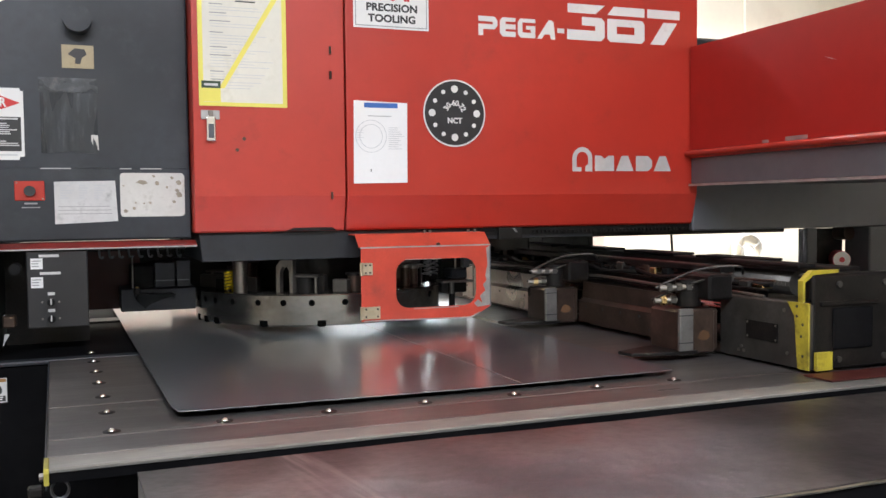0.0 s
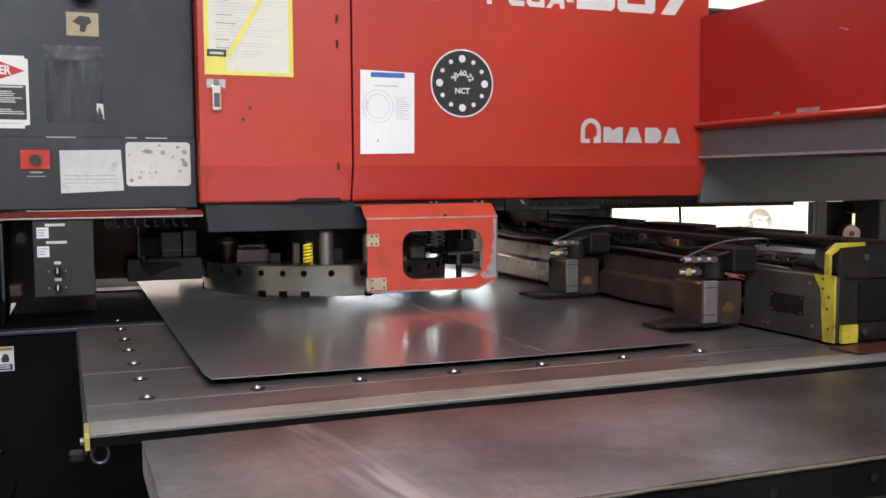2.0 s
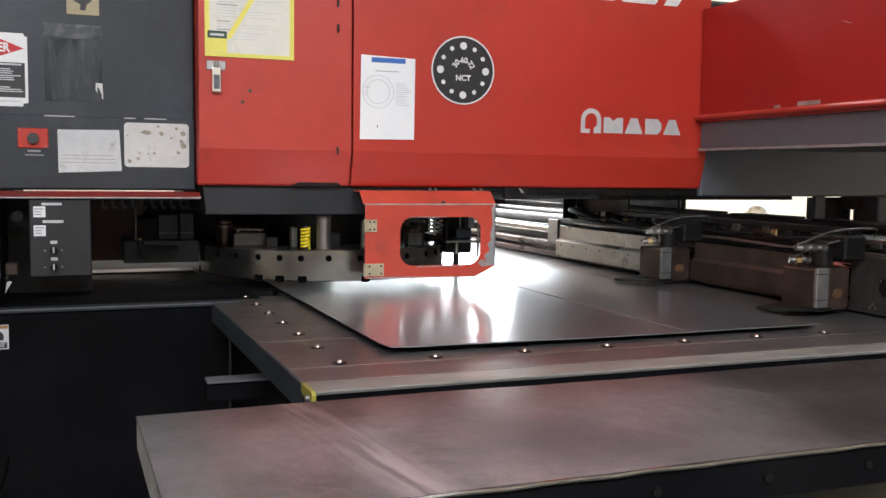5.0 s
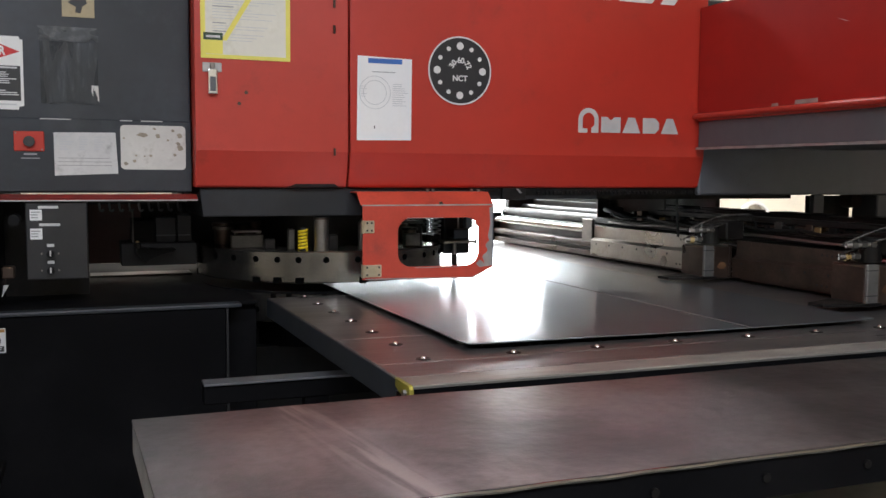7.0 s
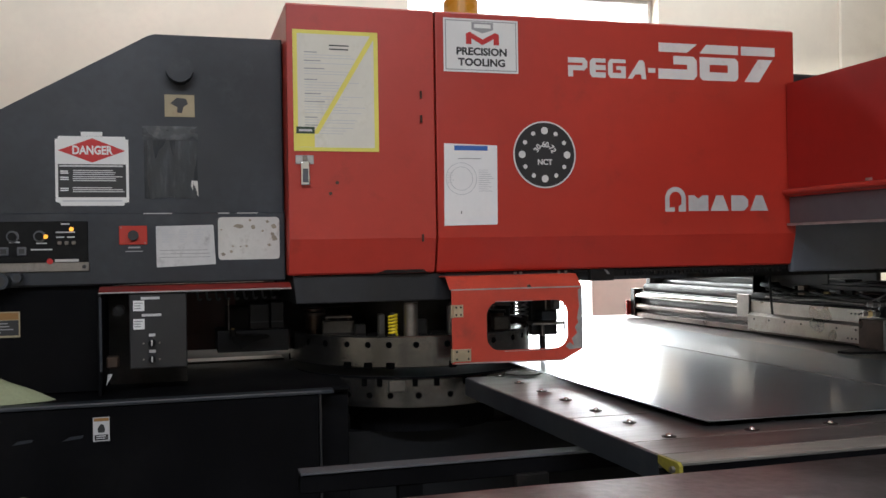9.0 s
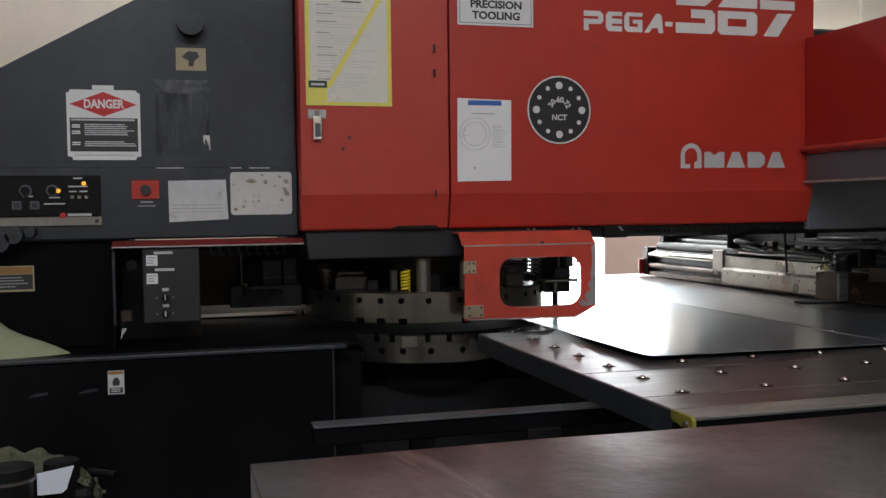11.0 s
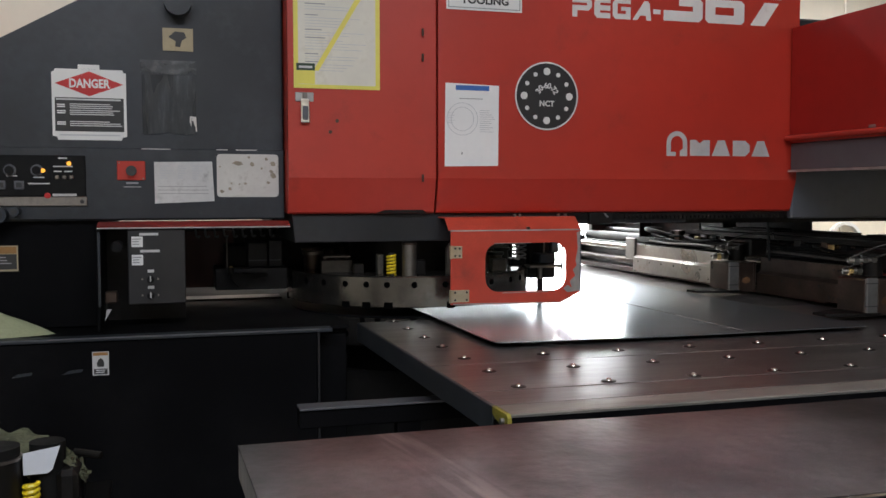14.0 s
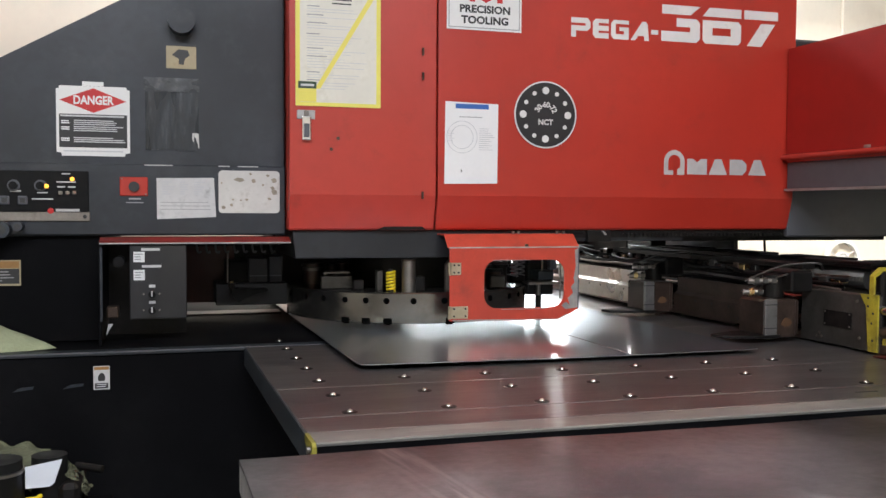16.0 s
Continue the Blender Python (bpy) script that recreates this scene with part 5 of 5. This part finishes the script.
CUP, BALL = ball_meshes()


# ---------- the work sheet ----------
def work_sheet():
    bm = B()
    x0, y0, w, d, c = -0.643, -1.02, 1.207, 2.455, 0.02
    nx, ny = 20, 40
    pts = {}
    for i in range(nx + 1):
        for j in range(ny + 1):
            x, y = x0 + w * i / nx, y0 + d * j / ny
            if j == 0 and i in (0, nx):
                y += c * 0.4
                x += c * 0.4 if i == 0 else -c * 0.4
            pts[i, j] = bm.verts.new((x, y, SHEET_Z + 0.0028 * noise.noise(Vector((x * 1.6, y * 1.1, 0.4)))))
    for i in range(nx):
        for j in range(ny):
            bm.faces.new((pts[i, j], pts[i + 1, j], pts[i + 1, j + 1], pts[i, j + 1]))
    ret = bmesh.ops.extrude_face_region(bm, geom=bm.faces[:])
    bmesh.ops.translate(bm, verts=[v for v in ret["geom"] if isinstance(v, bmesh.types.BMVert)], vec=(0, 0, -0.0018))
    ws = thing("metal_sheet", (0, 0.2, SHEET_Z), "large thin bright steel sheet on ball table", "sheet metal")
    part("plate", bm, SHEET, ws, smooth=True)
    part("scribe_line", box(B(), 0.136, 0.1374, -1.018, 1.4, SHEET_Z + 0.0002, SHEET_Z + 0.0013), BARE, ws, "faint scribed line")
    return ws


SHEET_Z = 0.9135


# ---------- carriage ----------
def carriage():
    """The long beam, that goes sideways with the table."""
    ca = thing("carriage", (0.95, 0.4, 0.9), "long dark carriage beam with rails and yellow end", "carriage")
    xf = 0.88
    part("beam", box(B(), xf + 0.03, 1.27, -1.1, 2.06, 0.902, 1.055, 0.005), OILY, ca, "oily black carriage beam")
    part("beam_face", box(B(), xf, xf + 0.0295, -1.13, 2.05, 0.903, 0.93, 0.002), BROWN, ca)
    for z, m in ((0.965, BROWN), (1.03, RAIL)):
        part("rail", rod(B(), (xf + 0.012, -1.0, z), (xf + 0.012, 2.05, z), 0.018, 18), m, ca, "bright round guide rail", smooth=True)
    part("rear_rail", rod(B(), (xf + 0.16, -1.1, 1.10), (xf + 0.16, 2.05, 1.10), 0.022, 18), OILY, ca, smooth=True)
    part("end_block", box(B(), xf - 0.01, xf + 0.05, 2.05, 2.10, 0.905, 1.07, 0.004), OILY, ca)
    part("end_plate", box(B(), xf - 0.035, xf + 0.05, 2.10, 2.12, 0.91, 1.0, 0.004), RED_DARK, ca, "red beam end plate")
    part("far_cylinder", rod(B(), (xf + 0.07, 0.9, 1.075), (xf + 0.07, 2.04, 1.075), 0.028, 18), OILY, ca, "dark drive cylinder", smooth=True)
    part("end_housing", box(B(), xf + 0.06, xf + 0.305, 1.99, 2.04, 1.06, 1.165, 0.004), OILY, ca, "black far end housing")
    # added block, mostly out of sight, that narrows the window glare on the sheet
    part("drive_housing", box(B(), xf + 0.31, xf + 0.62, 2.0, 2.06, 1.06, 1.40, 0.004), OILY, ca, "tall black block added to cut the sheet's glare")
    part("trough_riser", box(B(), xf + 0.222, xf + 0.298, 0.95, 2.05, 1.1505, 1.205, 0.004), OILY, ca)
    part("cable_trough", box(B(), xf + 0.22, xf + 0.30, -1.0, 2.05, 1.06, 1.15, 0.004), OILY, ca, "black cable trough")
    for k in range(4):
        y = -0.7 + 0.42 * k
        part("trough_lid", box(B(), xf + 0.215, xf + 0.305, y, y + 0.3, 1.1502, 1.158, 0.002), RUBBER, ca)
    part("rear_plate", box(B(), 1.30, 1.325, 0.6, 0.985, 1.0, 1.224, 0.003), OILY, ca, "tall black rear plate")
    part("rear_plate", box(B(), 1.30, 1.325, 1.015, 1.85, 1.0, 1.224, 0.003), OILY, ca, "tall black rear plate")
    part("plate_bridge", box(B(), 1.302, 1.323, 0.984, 1.016, 1.0, 1.185), OILY, ca)
    return ca




def cross_slide():
    """Clamp bar that goes along the beam and holds the sheet."""
    cs = thing("clamp_slide", (0.84, 0.0, 0.9), "clamp bar with two hydraulic sheet clamps", "clamp bar")
    xf = 0.865

    def bar(y0, y1, material, label):
        bm = prism(B(), [(xf, 0.918), (xf - 0.022, 0.918), (xf - 0.022, 0.988), (xf - 0.004, 1.0), (xf - 0.004, 1.055), (xf, 1.055)], "y", y0, y1, 0.001)
        p = part("bar_plate", bm, material, cs, label)
        n = int((y1 - y0) / 0.1)
        for k in range(n):
            y = y0 + 0.05 + k * (y1 - y0 - 0.1) / max(1, n - 1)
            part("screw", rod(B(), (xf - 0.0232, y, 0.972), (xf - 0.0215, y, 0.972), 0.005, 8), INK, p)
        for z in (0.935, 1.035):
            for k in range(3):
                y = y0 + 0.16 + k * 0.022
                xx = xf - 0.022 if z < 1 else xf - 0.004
                part("screw", rod(B(), (xx - 0.0012, y, z), (xx + 0.001, y, z), 0.0045, 8), INK, p)
        return p
    bar(0.05, 0.92, BAR_STEEL, "machined steel clamp bar plate")
    bar(-0.71, -0.085, BROWN, "oil-stained clamp bar plate")
    part("end_stop", box(B(), xf - 0.012, xf + 0.004, 0.925, 1.02, 0.975, 1.085, 0.003), STEEL, cs, "bright steel end stop")
    part("slide_back", box(B(), xf + 0.046, xf + 0.09, -0.9, 0.98, 1.062, 1.092, 0.003), OILY, cs)
    xc = xf - 0.056
    for yc in (-0.80, -0.055):
        cl = part("clamp", box(B(), xc - 0.10, xf - 0.0235, yc - 0.032, yc + 0.10, 0.918, 1.035, 0.006), BROWN, cs, "oil-stained hydraulic clamp body")
        part("clamp_face", box(B(), xc - 0.104, xc - 0.06, yc - 0.046, yc - 0.0325, 0.912, 1.04, 0.003), CLAMP_GREY, cl, "grey clamp front block")
        for z in (0.945, 1.02):
            part("clamp_groove", box(B(), xc - 0.1045, xc - 0.0595, yc - 0.0465, yc - 0.04, z, z + 0.003), INK, cl)
        part("rust_patch", prism(B(), [(xc - 0.045, 0.957), (xc - 0.038, 0.972), (xc - 0.026, 0.979), (xc - 0.012, 0.974), (xc - 0.004, 0.962), (xc - 0.014, 0.952), (xc - 0.03, 0.95)], "y", yc - 0.0437, yc - 0.0425), OCHRE, cl, "ochre rust patch")
        part("clamp_side", box(B(), xc - 0.059, xc + 0.012, yc - 0.0425, yc - 0.0325, 0.915, 1.035, 0.004), BROWN, cl)
        part("clamp_jaw", prism(B(), [(xc - 0.24, yc - 0.02), (xc - 0.13, yc - 0.05), (xc - 0.05, yc - 0.05), (xc - 0.05, yc + 0.08), (xc - 0.13, yc + 0.08), (xc - 0.25, yc + 0.03)], "z", 0.9155, 0.925, 0.002), OILY, cl, "flat black clamp jaw")
        part("cylinder", rod(B(), (xc - 0.03, yc + 0.02, 1.04), (xc - 0.03, yc + 0.02, 1.115), 0.034, 20), OILY, cl, "black hydraulic cylinder", smooth=True)
        part("bracket", box(B(), xc - 0.02, xc + 0.06, yc - 0.06, yc + 0.07, 1.06, 1.13, 0.006), OILY, cl)
        # fittings and hoses
        for dy, z in ((-0.005, 1.095), (0.02, 1.058)):
            f = part("fitting", rod(B(), (xc - 0.12, yc + dy + 0.03, z - 0.003), (xc - 0.035, yc + dy, z), 0.009, 12), STEEL, cl, "dull steel hose fitting", smooth=True)
            for k in (0.2, 0.5, 0.8):
                p = Vector((xc - 0.12, yc + dy + 0.03, z - 0.003)).lerp(Vector((xc - 0.035, yc + dy, z)), k)
                part("fitting_nut", rod(B(), p, p + Vector((0.014, -0.005, 0)), 0.0135, 6), BRASS if k == 0.2 and z < 1.07 else GREY_STEEL, f)
        part("hose", tube(B(), [(xc - 0.125, yc + 0.035, 1.092), (xc - 0.10, yc + 0.02, 1.108), (xc - 0.03, yc - 0.03, 1.145), (xc + 0.05, yc - 0.09, 1.155), (xc + 0.1, yc - 0.05, 1.13)], 0.0034), HOSE, cl, "oily braided steel hose", smooth=True)
        part("hose", tube(B(), [(xc - 0.12, yc + 0.06, 1.056), (xc - 0.10, yc + 0.03, 1.075), (xc - 0.05, yc + 0.0, 1.10), (xc + 0.0, yc - 0.05, 1.125), (xc + 0.06, yc - 0.02, 1.13)], 0.0034), HOSE, cl, "oily braided steel hose", smooth=True)
    # loose black hoses over the bar
    rnd = random.Random(7)
    for k in range(5):
        y = -0.6 + 0.3 * k
        part("hose", tube(B(), [(xf + 0.10, y - 0.1, 1.09), (xf + 0.04, y, 1.10 + 0.02 * rnd.random()), (xf + 0.03, y + 0.12, 1.098), (xf + 0.05, y + 0.26, 1.11), (xf + 0.12, y + 0.36, 1.10)], 0.006), RUBBER if k % 3 else OILY, cs, smooth=True)
    part("hose_loop", tube(B(), [(xf + 0.08, 0.62, 1.09), (xf + 0.0, 0.72, 1.125), (xf + 0.02, 0.86, 1.135), (xf + 0.12, 0.8, 1.13), (xf + 0.14, 0.66, 1.12)], 0.012), RUBBER, cs, "black looped hose", smooth=True)
    xn = 0.912
    # near end: grey cover plate, dark opening and yellow edge marking
    part("near_plate", box(B(), xn - 0.04, xn - 0.002, -1.135, -0.80, 0.905, 1.072, 0.003), GREY_STEEL, cs, "grey steel end cover plate")
    npl = part("name_plate", box(B(), xn - 0.0435, xn - 0.0405, -1.03, -0.91, 0.962, 1.012, 0.001), OILY, cs)
    for ny in (-1.023, -0.917):
        for nz in (0.968, 1.006):
            part("screw", rod(B(), (xn - 0.0452, ny, nz), (xn - 0.0434, ny, nz), 0.003, 8), STEEL, npl)
    for ny, nz in ((-1.05, 1.05), (-1.062, 0.94), (-0.90, 0.925), (-0.88, 0.925), (-0.89, 0.935)):
        part("cap_screw", rod(B(), (xn - 0.0425, ny, nz), (xn - 0.0398, ny, nz), 0.005, 8), STEEL, cs)
    yl = part("yellow_edge", prism(B(), [(-1.139, 0.906), (-1.102, 0.906), (-1.096, 0.98), (-1.092, 1.04), (-1.066, 1.075), (-1.139, 1.075)], "x", xn - 0.046, xn - 0.0405, 0.001), YELLOW, cs, "yellow painted edge marking")
    part("yellow_edge", box(B(), xn - 0.044, xn - 0.036, -1.118, -1.1, 1.075, 1.13, 0.001), YELLOW, cs)
    part("yellow_edge", prism(B(), [(xn - 0.044, 1.13), (xn - 0.036, 1.126), (xn - 0.005, 1.145), (xn + 0.07, 1.147), (xn + 0.07, 1.155), (xn - 0.012, 1.155)], "y", -1.118, -1.1, 0.001), YELLOW, cs)
    for sy, sz in ((-1.10, 1.04), (-1.12, 1.02), (-1.115, 0.99), (-1.12, 0.94), (-1.10, 1.065)):
        part("paint_chip", rod(B(), (xn - 0.0468, sy, sz), (xn - 0.0455, sy, sz), 0.004, 7), INK, yl)
    part("yellow_foot", box(B(), xn - 0.03, xn + 0.02, -1.152, -1.14, 0.906, 0.952, 0.001), YELLOW, cs)
    part("near_head", box(B(), xn - 0.03, xn + 0.42, -1.138, -1.125, 0.905, 1.145, 0.006), OILY, cs, "black end housing")
    part("near_hood", box(B(), xn - 0.02, xn + 0.4, -1.12, -1.07, 1.075, 1.145, 0.006), OILY, cs)
    part("side_box", box(B(), xn + 0.25, xn + 0.5, -1.23, -1.15, 0.905, 1.07, 0.006), GREY_STEEL, cs, "grey junction box")
    part("red_edge", box(B(), xn + 0.40, xn + 0.52, -1.245, -1.2315, 0.905, 1.06, 0.003), RED, cs)
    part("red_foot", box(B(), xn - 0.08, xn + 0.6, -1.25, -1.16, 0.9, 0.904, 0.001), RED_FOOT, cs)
    # screw with bellows over the beam
    bm = B()
    n = 34
    for k in range(n):
        y = -0.95 + k * 0.014
        rod(bm, (xn + 0.10, y, 1.105), (xn + 0.10, y + 0.007, 1.105), 0.034, 14, 0.028)
        rod(bm, (xn + 0.10, y + 0.007, 1.105), (xn + 0.10, y + 0.014, 1.105), 0.028, 14, 0.034)
    tagged(part("bellows", bm, GREY_STEEL, cs, "grey pleated bellows", smooth=False), kind="stuff")
    part("hose_guard", box(B(), xf + 0.088, xf + 0.096, 0.50, 0.94, 1.092, 1.212, 0.002), OILY, cs, "black upright hose guard")
    part("guard_flange", box(B(), xf + 0.02, xf + 0.0875, 0.932, 0.94, 1.092, 1.205, 0.002), OILY, cs)
    rnd = random.Random(23)
    for k in range(26):
        y = -0.92 + 1.8 * k / 26 + rnd.uniform(-0.02, 0.02)
        z = 1.093
        w, d, hh = rnd.uniform(0.012, 0.035), rnd.uniform(0.012, 0.05), rnd.uniform(0.01, 0.045)
        x = xf + rnd.uniform(0.05, 0.075)
        nm, m = rnd.choice((("valve_block", OILY), ("valve_block", RUBBER), ("cable_clip", BROWN), ("pipe_union", BRASS), ("pipe_union", GREY_STEEL)))
        part(nm, box(B(), x - w / 2, x + w / 2, y - d / 2, y + d / 2, z, z + hh, 0.003), m, cs)
    for k, (dz, r, m) in enumerate(((0.0, 0.005, STEEL), (0.014, 0.004, OILY), (0.026, 0.006, RUBBER), (0.04, 0.004, BROWN))):
        pts = [(xf + 0.03 + 0.012 * k, -0.95 + 0.2 * j, 1.075 + dz + 0.004 * math.sin(2.1 * j + k)) for j in range(10)]
        part("pipe", tube(B(), pts, r), m, cs, smooth=True)
    # fittings on the near end
    for yy, zz in ((-1.1385, 0.93), (-1.1385, 1.12)):
        for xx in (xn + 0.05, xn + 0.2, xn + 0.36):
            part("cap_screw", rod(B(), (xx, yy - 0.006, zz), (xx, yy, zz), 0.008, 10), GREY_STEEL, cs)
    part("end_recess", box(B(), xn + 0.03, xn + 0.16, -1.1425, -1.1385, 0.955, 1.06, 0.003), BLACK, cs, "black recessed opening")
    part("end_flange", box(B(), xn - 0.01, xn + 0.18, -1.1435, -1.1385, 1.066, 1.078, 0.002), OILY, cs)
    part("end_pin", rod(B(), (xn + 0.3, -1.145, 1.155), (xn + 0.52, -1.12, 1.15), 0.006, 8), OILY, cs)
    for zz in (0.94, 1.035):
        part("box_screw", rod(B(), (xn + 0.28, -1.234, zz), (xn + 0.28, -1.23, zz), 0.006, 10), STEEL, cs)
    part("top_strip", box(B(), xf + 0.05, xf + 0.10, -0.75, 0.5, 1.125, 1.145, 0.003), OILY, cs)
    part("top_strip", box(B(), xf + 0.10, xf + 0.16, -1.0, -0.68, 1.15, 1.162, 0.003), OILY, cs)
    return cs


# ---------- tools in the foreground ----------
def tool_stand():
    ts = thing("tool_stand", (-1.12, -0.96, 0.0), "black tool stand holding punch holders", "tool stand")
    part("post", box(B(), -1.22, -1.02, -1.02, -0.86, 0.0, 0.66, 0.005), BLACK, ts)
    part("tray", box(B(), -1.34, -0.97, -1.08, -0.78, 0.66, 0.68, 0.003), BLACK, ts)
    part("side_pin", rod(B(), (-1.04, -0.85, 0.768), (-0.985, -0.88, 0.764), 0.008, 12), OILY, ts)
    part("pin_post", rod(B(), (-1.03, -0.86, 0.68), (-1.03, -0.86, 0.76), 0.012, 12), BLACK, ts)
    h = thing("tool_holder", (-1.172, -0.99, 0.68), "black round tool holder on the stand", "tool holder", "tool holders on the stand")
    part("body", rod(B(), (-1.172, -0.99, 0.6805), (-1.172, -0.99, 0.80), 0.05, 28), OILY, h, smooth=True)
    part("band", rod(B(), (-1.172, -0.99, 0.8005), (-1.172, -0.99, 0.806), 0.0515, 28), STEEL, h, smooth=True)
    part("collar", rod(B(), (-1.172, -0.99, 0.8065), (-1.172, -0.99, 0.826), 0.047, 28), RUBBER, h, smooth=True)
    h2 = thing("tool_holder", (-1.08, -0.97, 0.68), "dark tool holder with yellow spring", "tool holder", "tool holders on the stand")
    part("body", rod(B(), (-1.08, -0.955, 0.6805), (-1.08, -0.955, 0.822), 0.034, 24), RUBBER, h2, smooth=True)
    part("foot", box(B(), -1.06, -1.02, -1.0, -0.9, 0.6805, 0.77, 0.01), OILY, h2)
    part("return_spring", coil(B(), (-1.104, -1.008, 0.682), 0.013, 0.005, 0.072, 6), SPRING, h2, "yellow spring", smooth=True)
    card = prism(B(), [(-1.119, 0.768), (-1.075, 0.769), (-1.066, 0.776), (-1.051, 0.822), (-1.119, 0.811)], "y", -1.0, -0.9985)
    solo("white_card", card, CARD, "bluish white card leaning on tool holders", "card", (-1.09, -1.0, 0.768))

    def cloth(name, x0, x1, y0, y1, zf, material, label, base, seed):
        bm = B()
        n = 26
        g = [[bm.verts.new((x0 + (x1 - x0) * i / n + 0.01 * noise.noise(Vector((i * 0.4, j * 0.4, seed))), y0 + (y1 - y0) * j / n + 0.01 * noise.noise(Vector((i * 0.4, j * 0.4, seed + 5))), zf(i / n, j / n))) for j in range(n + 1)] for i in range(n + 1)]
        for i in range(n):
            for j in range(n):
                bm.faces.new((g[i][j], g[i + 1][j], g[i + 1][j + 1], g[i][j + 1]))
        ret = bmesh.ops.extrude_face_region(bm, geom=bm.faces[:])
        bmesh.ops.translate(bm, verts=[v for v in ret["geom"] if isinstance(v, bmesh.types.BMVert)], vec=(0.0, 0.003, 0.004))
        return solo(name, bm, material, label, "cloth", base, "rags at the stand", smooth=True)
    cloth("rag", -1.31, -1.095, -0.93, -0.84, lambda u, v: 0.832 - 0.03 * u ** 2 - 0.06 * (1 - v) ** 2 + 0.018 * noise.noise(Vector((u * 7, v * 3, 1))), RAG, "rumpled olive rag over the tool holders", (-1.2, -0.89, 0.82), 1.0)
    cloth("rag", -1.055, -1.008, -0.97, -0.90, lambda u, v: 0.792 - 0.055 * u + 0.014 * noise.noise(Vector((u * 5, v * 5, 7))), RAG, "olive rag hanging at the stand", (-1.03, -0.93, 0.77), 9.0)
    part("rag_support", box(B(), -1.30, -1.11, -0.92, -0.86, 0.6805, 0.765, 0.01), BLACK, ts)
    part("rag_support", box(B(), -1.05, -1.015, -0.95, -0.91, 0.6805, 0.735, 0.01), BLACK, ts)
    # green cloth bag on the base
    bm = B()
    n = 24
    rows = []
    for j in range(11):
        v = j / 10
        z = 0.901 + 0.20 * v
        r = []
        for k in range(n):
            a = 2 * math.pi * k / n
            rx = 0.30 * (1 - v) ** 1.5 + 0.155
            ry = 0.05 * (1 - v) + 0.03
            wob = 1 + 0.06 * noise.noise(Vector((math.cos(a) * 2, math.sin(a) * 2, v * 4)))
            r.append(bm.verts.new((-1.63 + rx * math.cos(a) * wob, -0.0 + ry * math.sin(a) * wob, z)))
        rows.append(r)
    for a, b in zip(rows, rows[1:]):
        for k in range(n):
            bm.faces.new((a[k], a[(k + 1) % n], b[(k + 1) % n], b[k]))
    bm.faces.new(rows[0][::-1]), bm.faces.new(rows[-1])
    solo("cloth_cover", bm, GREEN_CLOTH, "pale green cloth cover draped on black base", "cloth", (-1.63, 0.0, 0.9), smooth=True)


# ---------- build ----------
hall()
PRESS = press()
signs()
bench()
TABLE_THING = table()
SHEET_THING = work_sheet()
CARRIAGE = carriage()
SLIDE = cross_slide()
tool_stand()
for moving in (TABLE_THING, SHEET_THING, CARRIAGE, SLIDE):
    out_of_square(moving, -1.0)


# ---------- what moves ----------
# seconds, way to the right of the table, way to the rear of the clamps and sheet
TRAVEL = [
    (0.0, 0.000, 0.0), (0.15, 0.0, 0.0), (0.45, 0.056, 0.0), (0.6, 0.056, 0.0), (2.2, 0.056, 0.0), (2.4, 0.071, 0.0), (3.2, 0.071, 0.0), (3.4, 0.11, 0.0),
    (3.5, 0.142, 0.0), (3.6, 0.2, 0.0), (3.8, 0.284, 0.0), (4.2, 0.288, 0.0), (5.0, 0.45, 0.0), (6.0, 0.64, 0.0), (6.3, 0.643, 0.0), (7.1, 0.643, 0.0), (7.4, 0.765, 0.0), (7.6, 0.775, 0.0),
    (7.9, 0.793, 0.0), (8.5, 0.806, 0.0), (8.8, 0.98, 0.0), (9.0, 1.003, 0.0), (9.2, 1.003, 0.0), (10.2, 1.02, 0.17), (11.2, 1.0, 0.345), (11.5, 0.995, 0.35), (11.7, 0.88, 0.35), (11.9, 0.808, 0.35),
    (12.5, 0.803, 0.35), (12.8, 0.79, 0.38), (13.0, 0.729, 0.41), (13.2, 0.648, 0.415), (14.1, 0.645, 0.415), (14.4, 0.475, 0.415), (14.5, 0.457, 0.415), (15.0, 0.439, 0.415), (15.5, 0.424, 0.415), (15.8, 0.31, 0.415), (16.0, 0.277, 0.415),
]
SPIN = [(0, -42.5), (0.2, -41.6), (0.3, -39.1), (0.4, -31.9), (0.5, -25.7), (0.6, -14.7), (0.7, -9.0), (0.8, -4.1), (1.0, -1.0), (1.2, 0), (8.0, 0), (16.0, 0)]


def motions():
    for ob, fx, fy in ((TABLE_THING, 1, 0), (CARRIAGE, 1, 0), (SHEET_THING, 1, 1), (SLIDE, 1, 1)):
        o = ORIGIN[ob.name]
        walk(ob, [(t, pose(o.x + fx * dx - SKEW * fy * dy, o.y + fy * dy, o.z)) for t, dx, dy in TRAVEL])
    up = next(c for c in PRESS.children if c.name.startswith("upper_turret"))
    o = up.location.copy()
    walk(up, [(t, pose(o.x, o.y, o.z, 0, 0, a)) for t, a in SPIN])


motions()
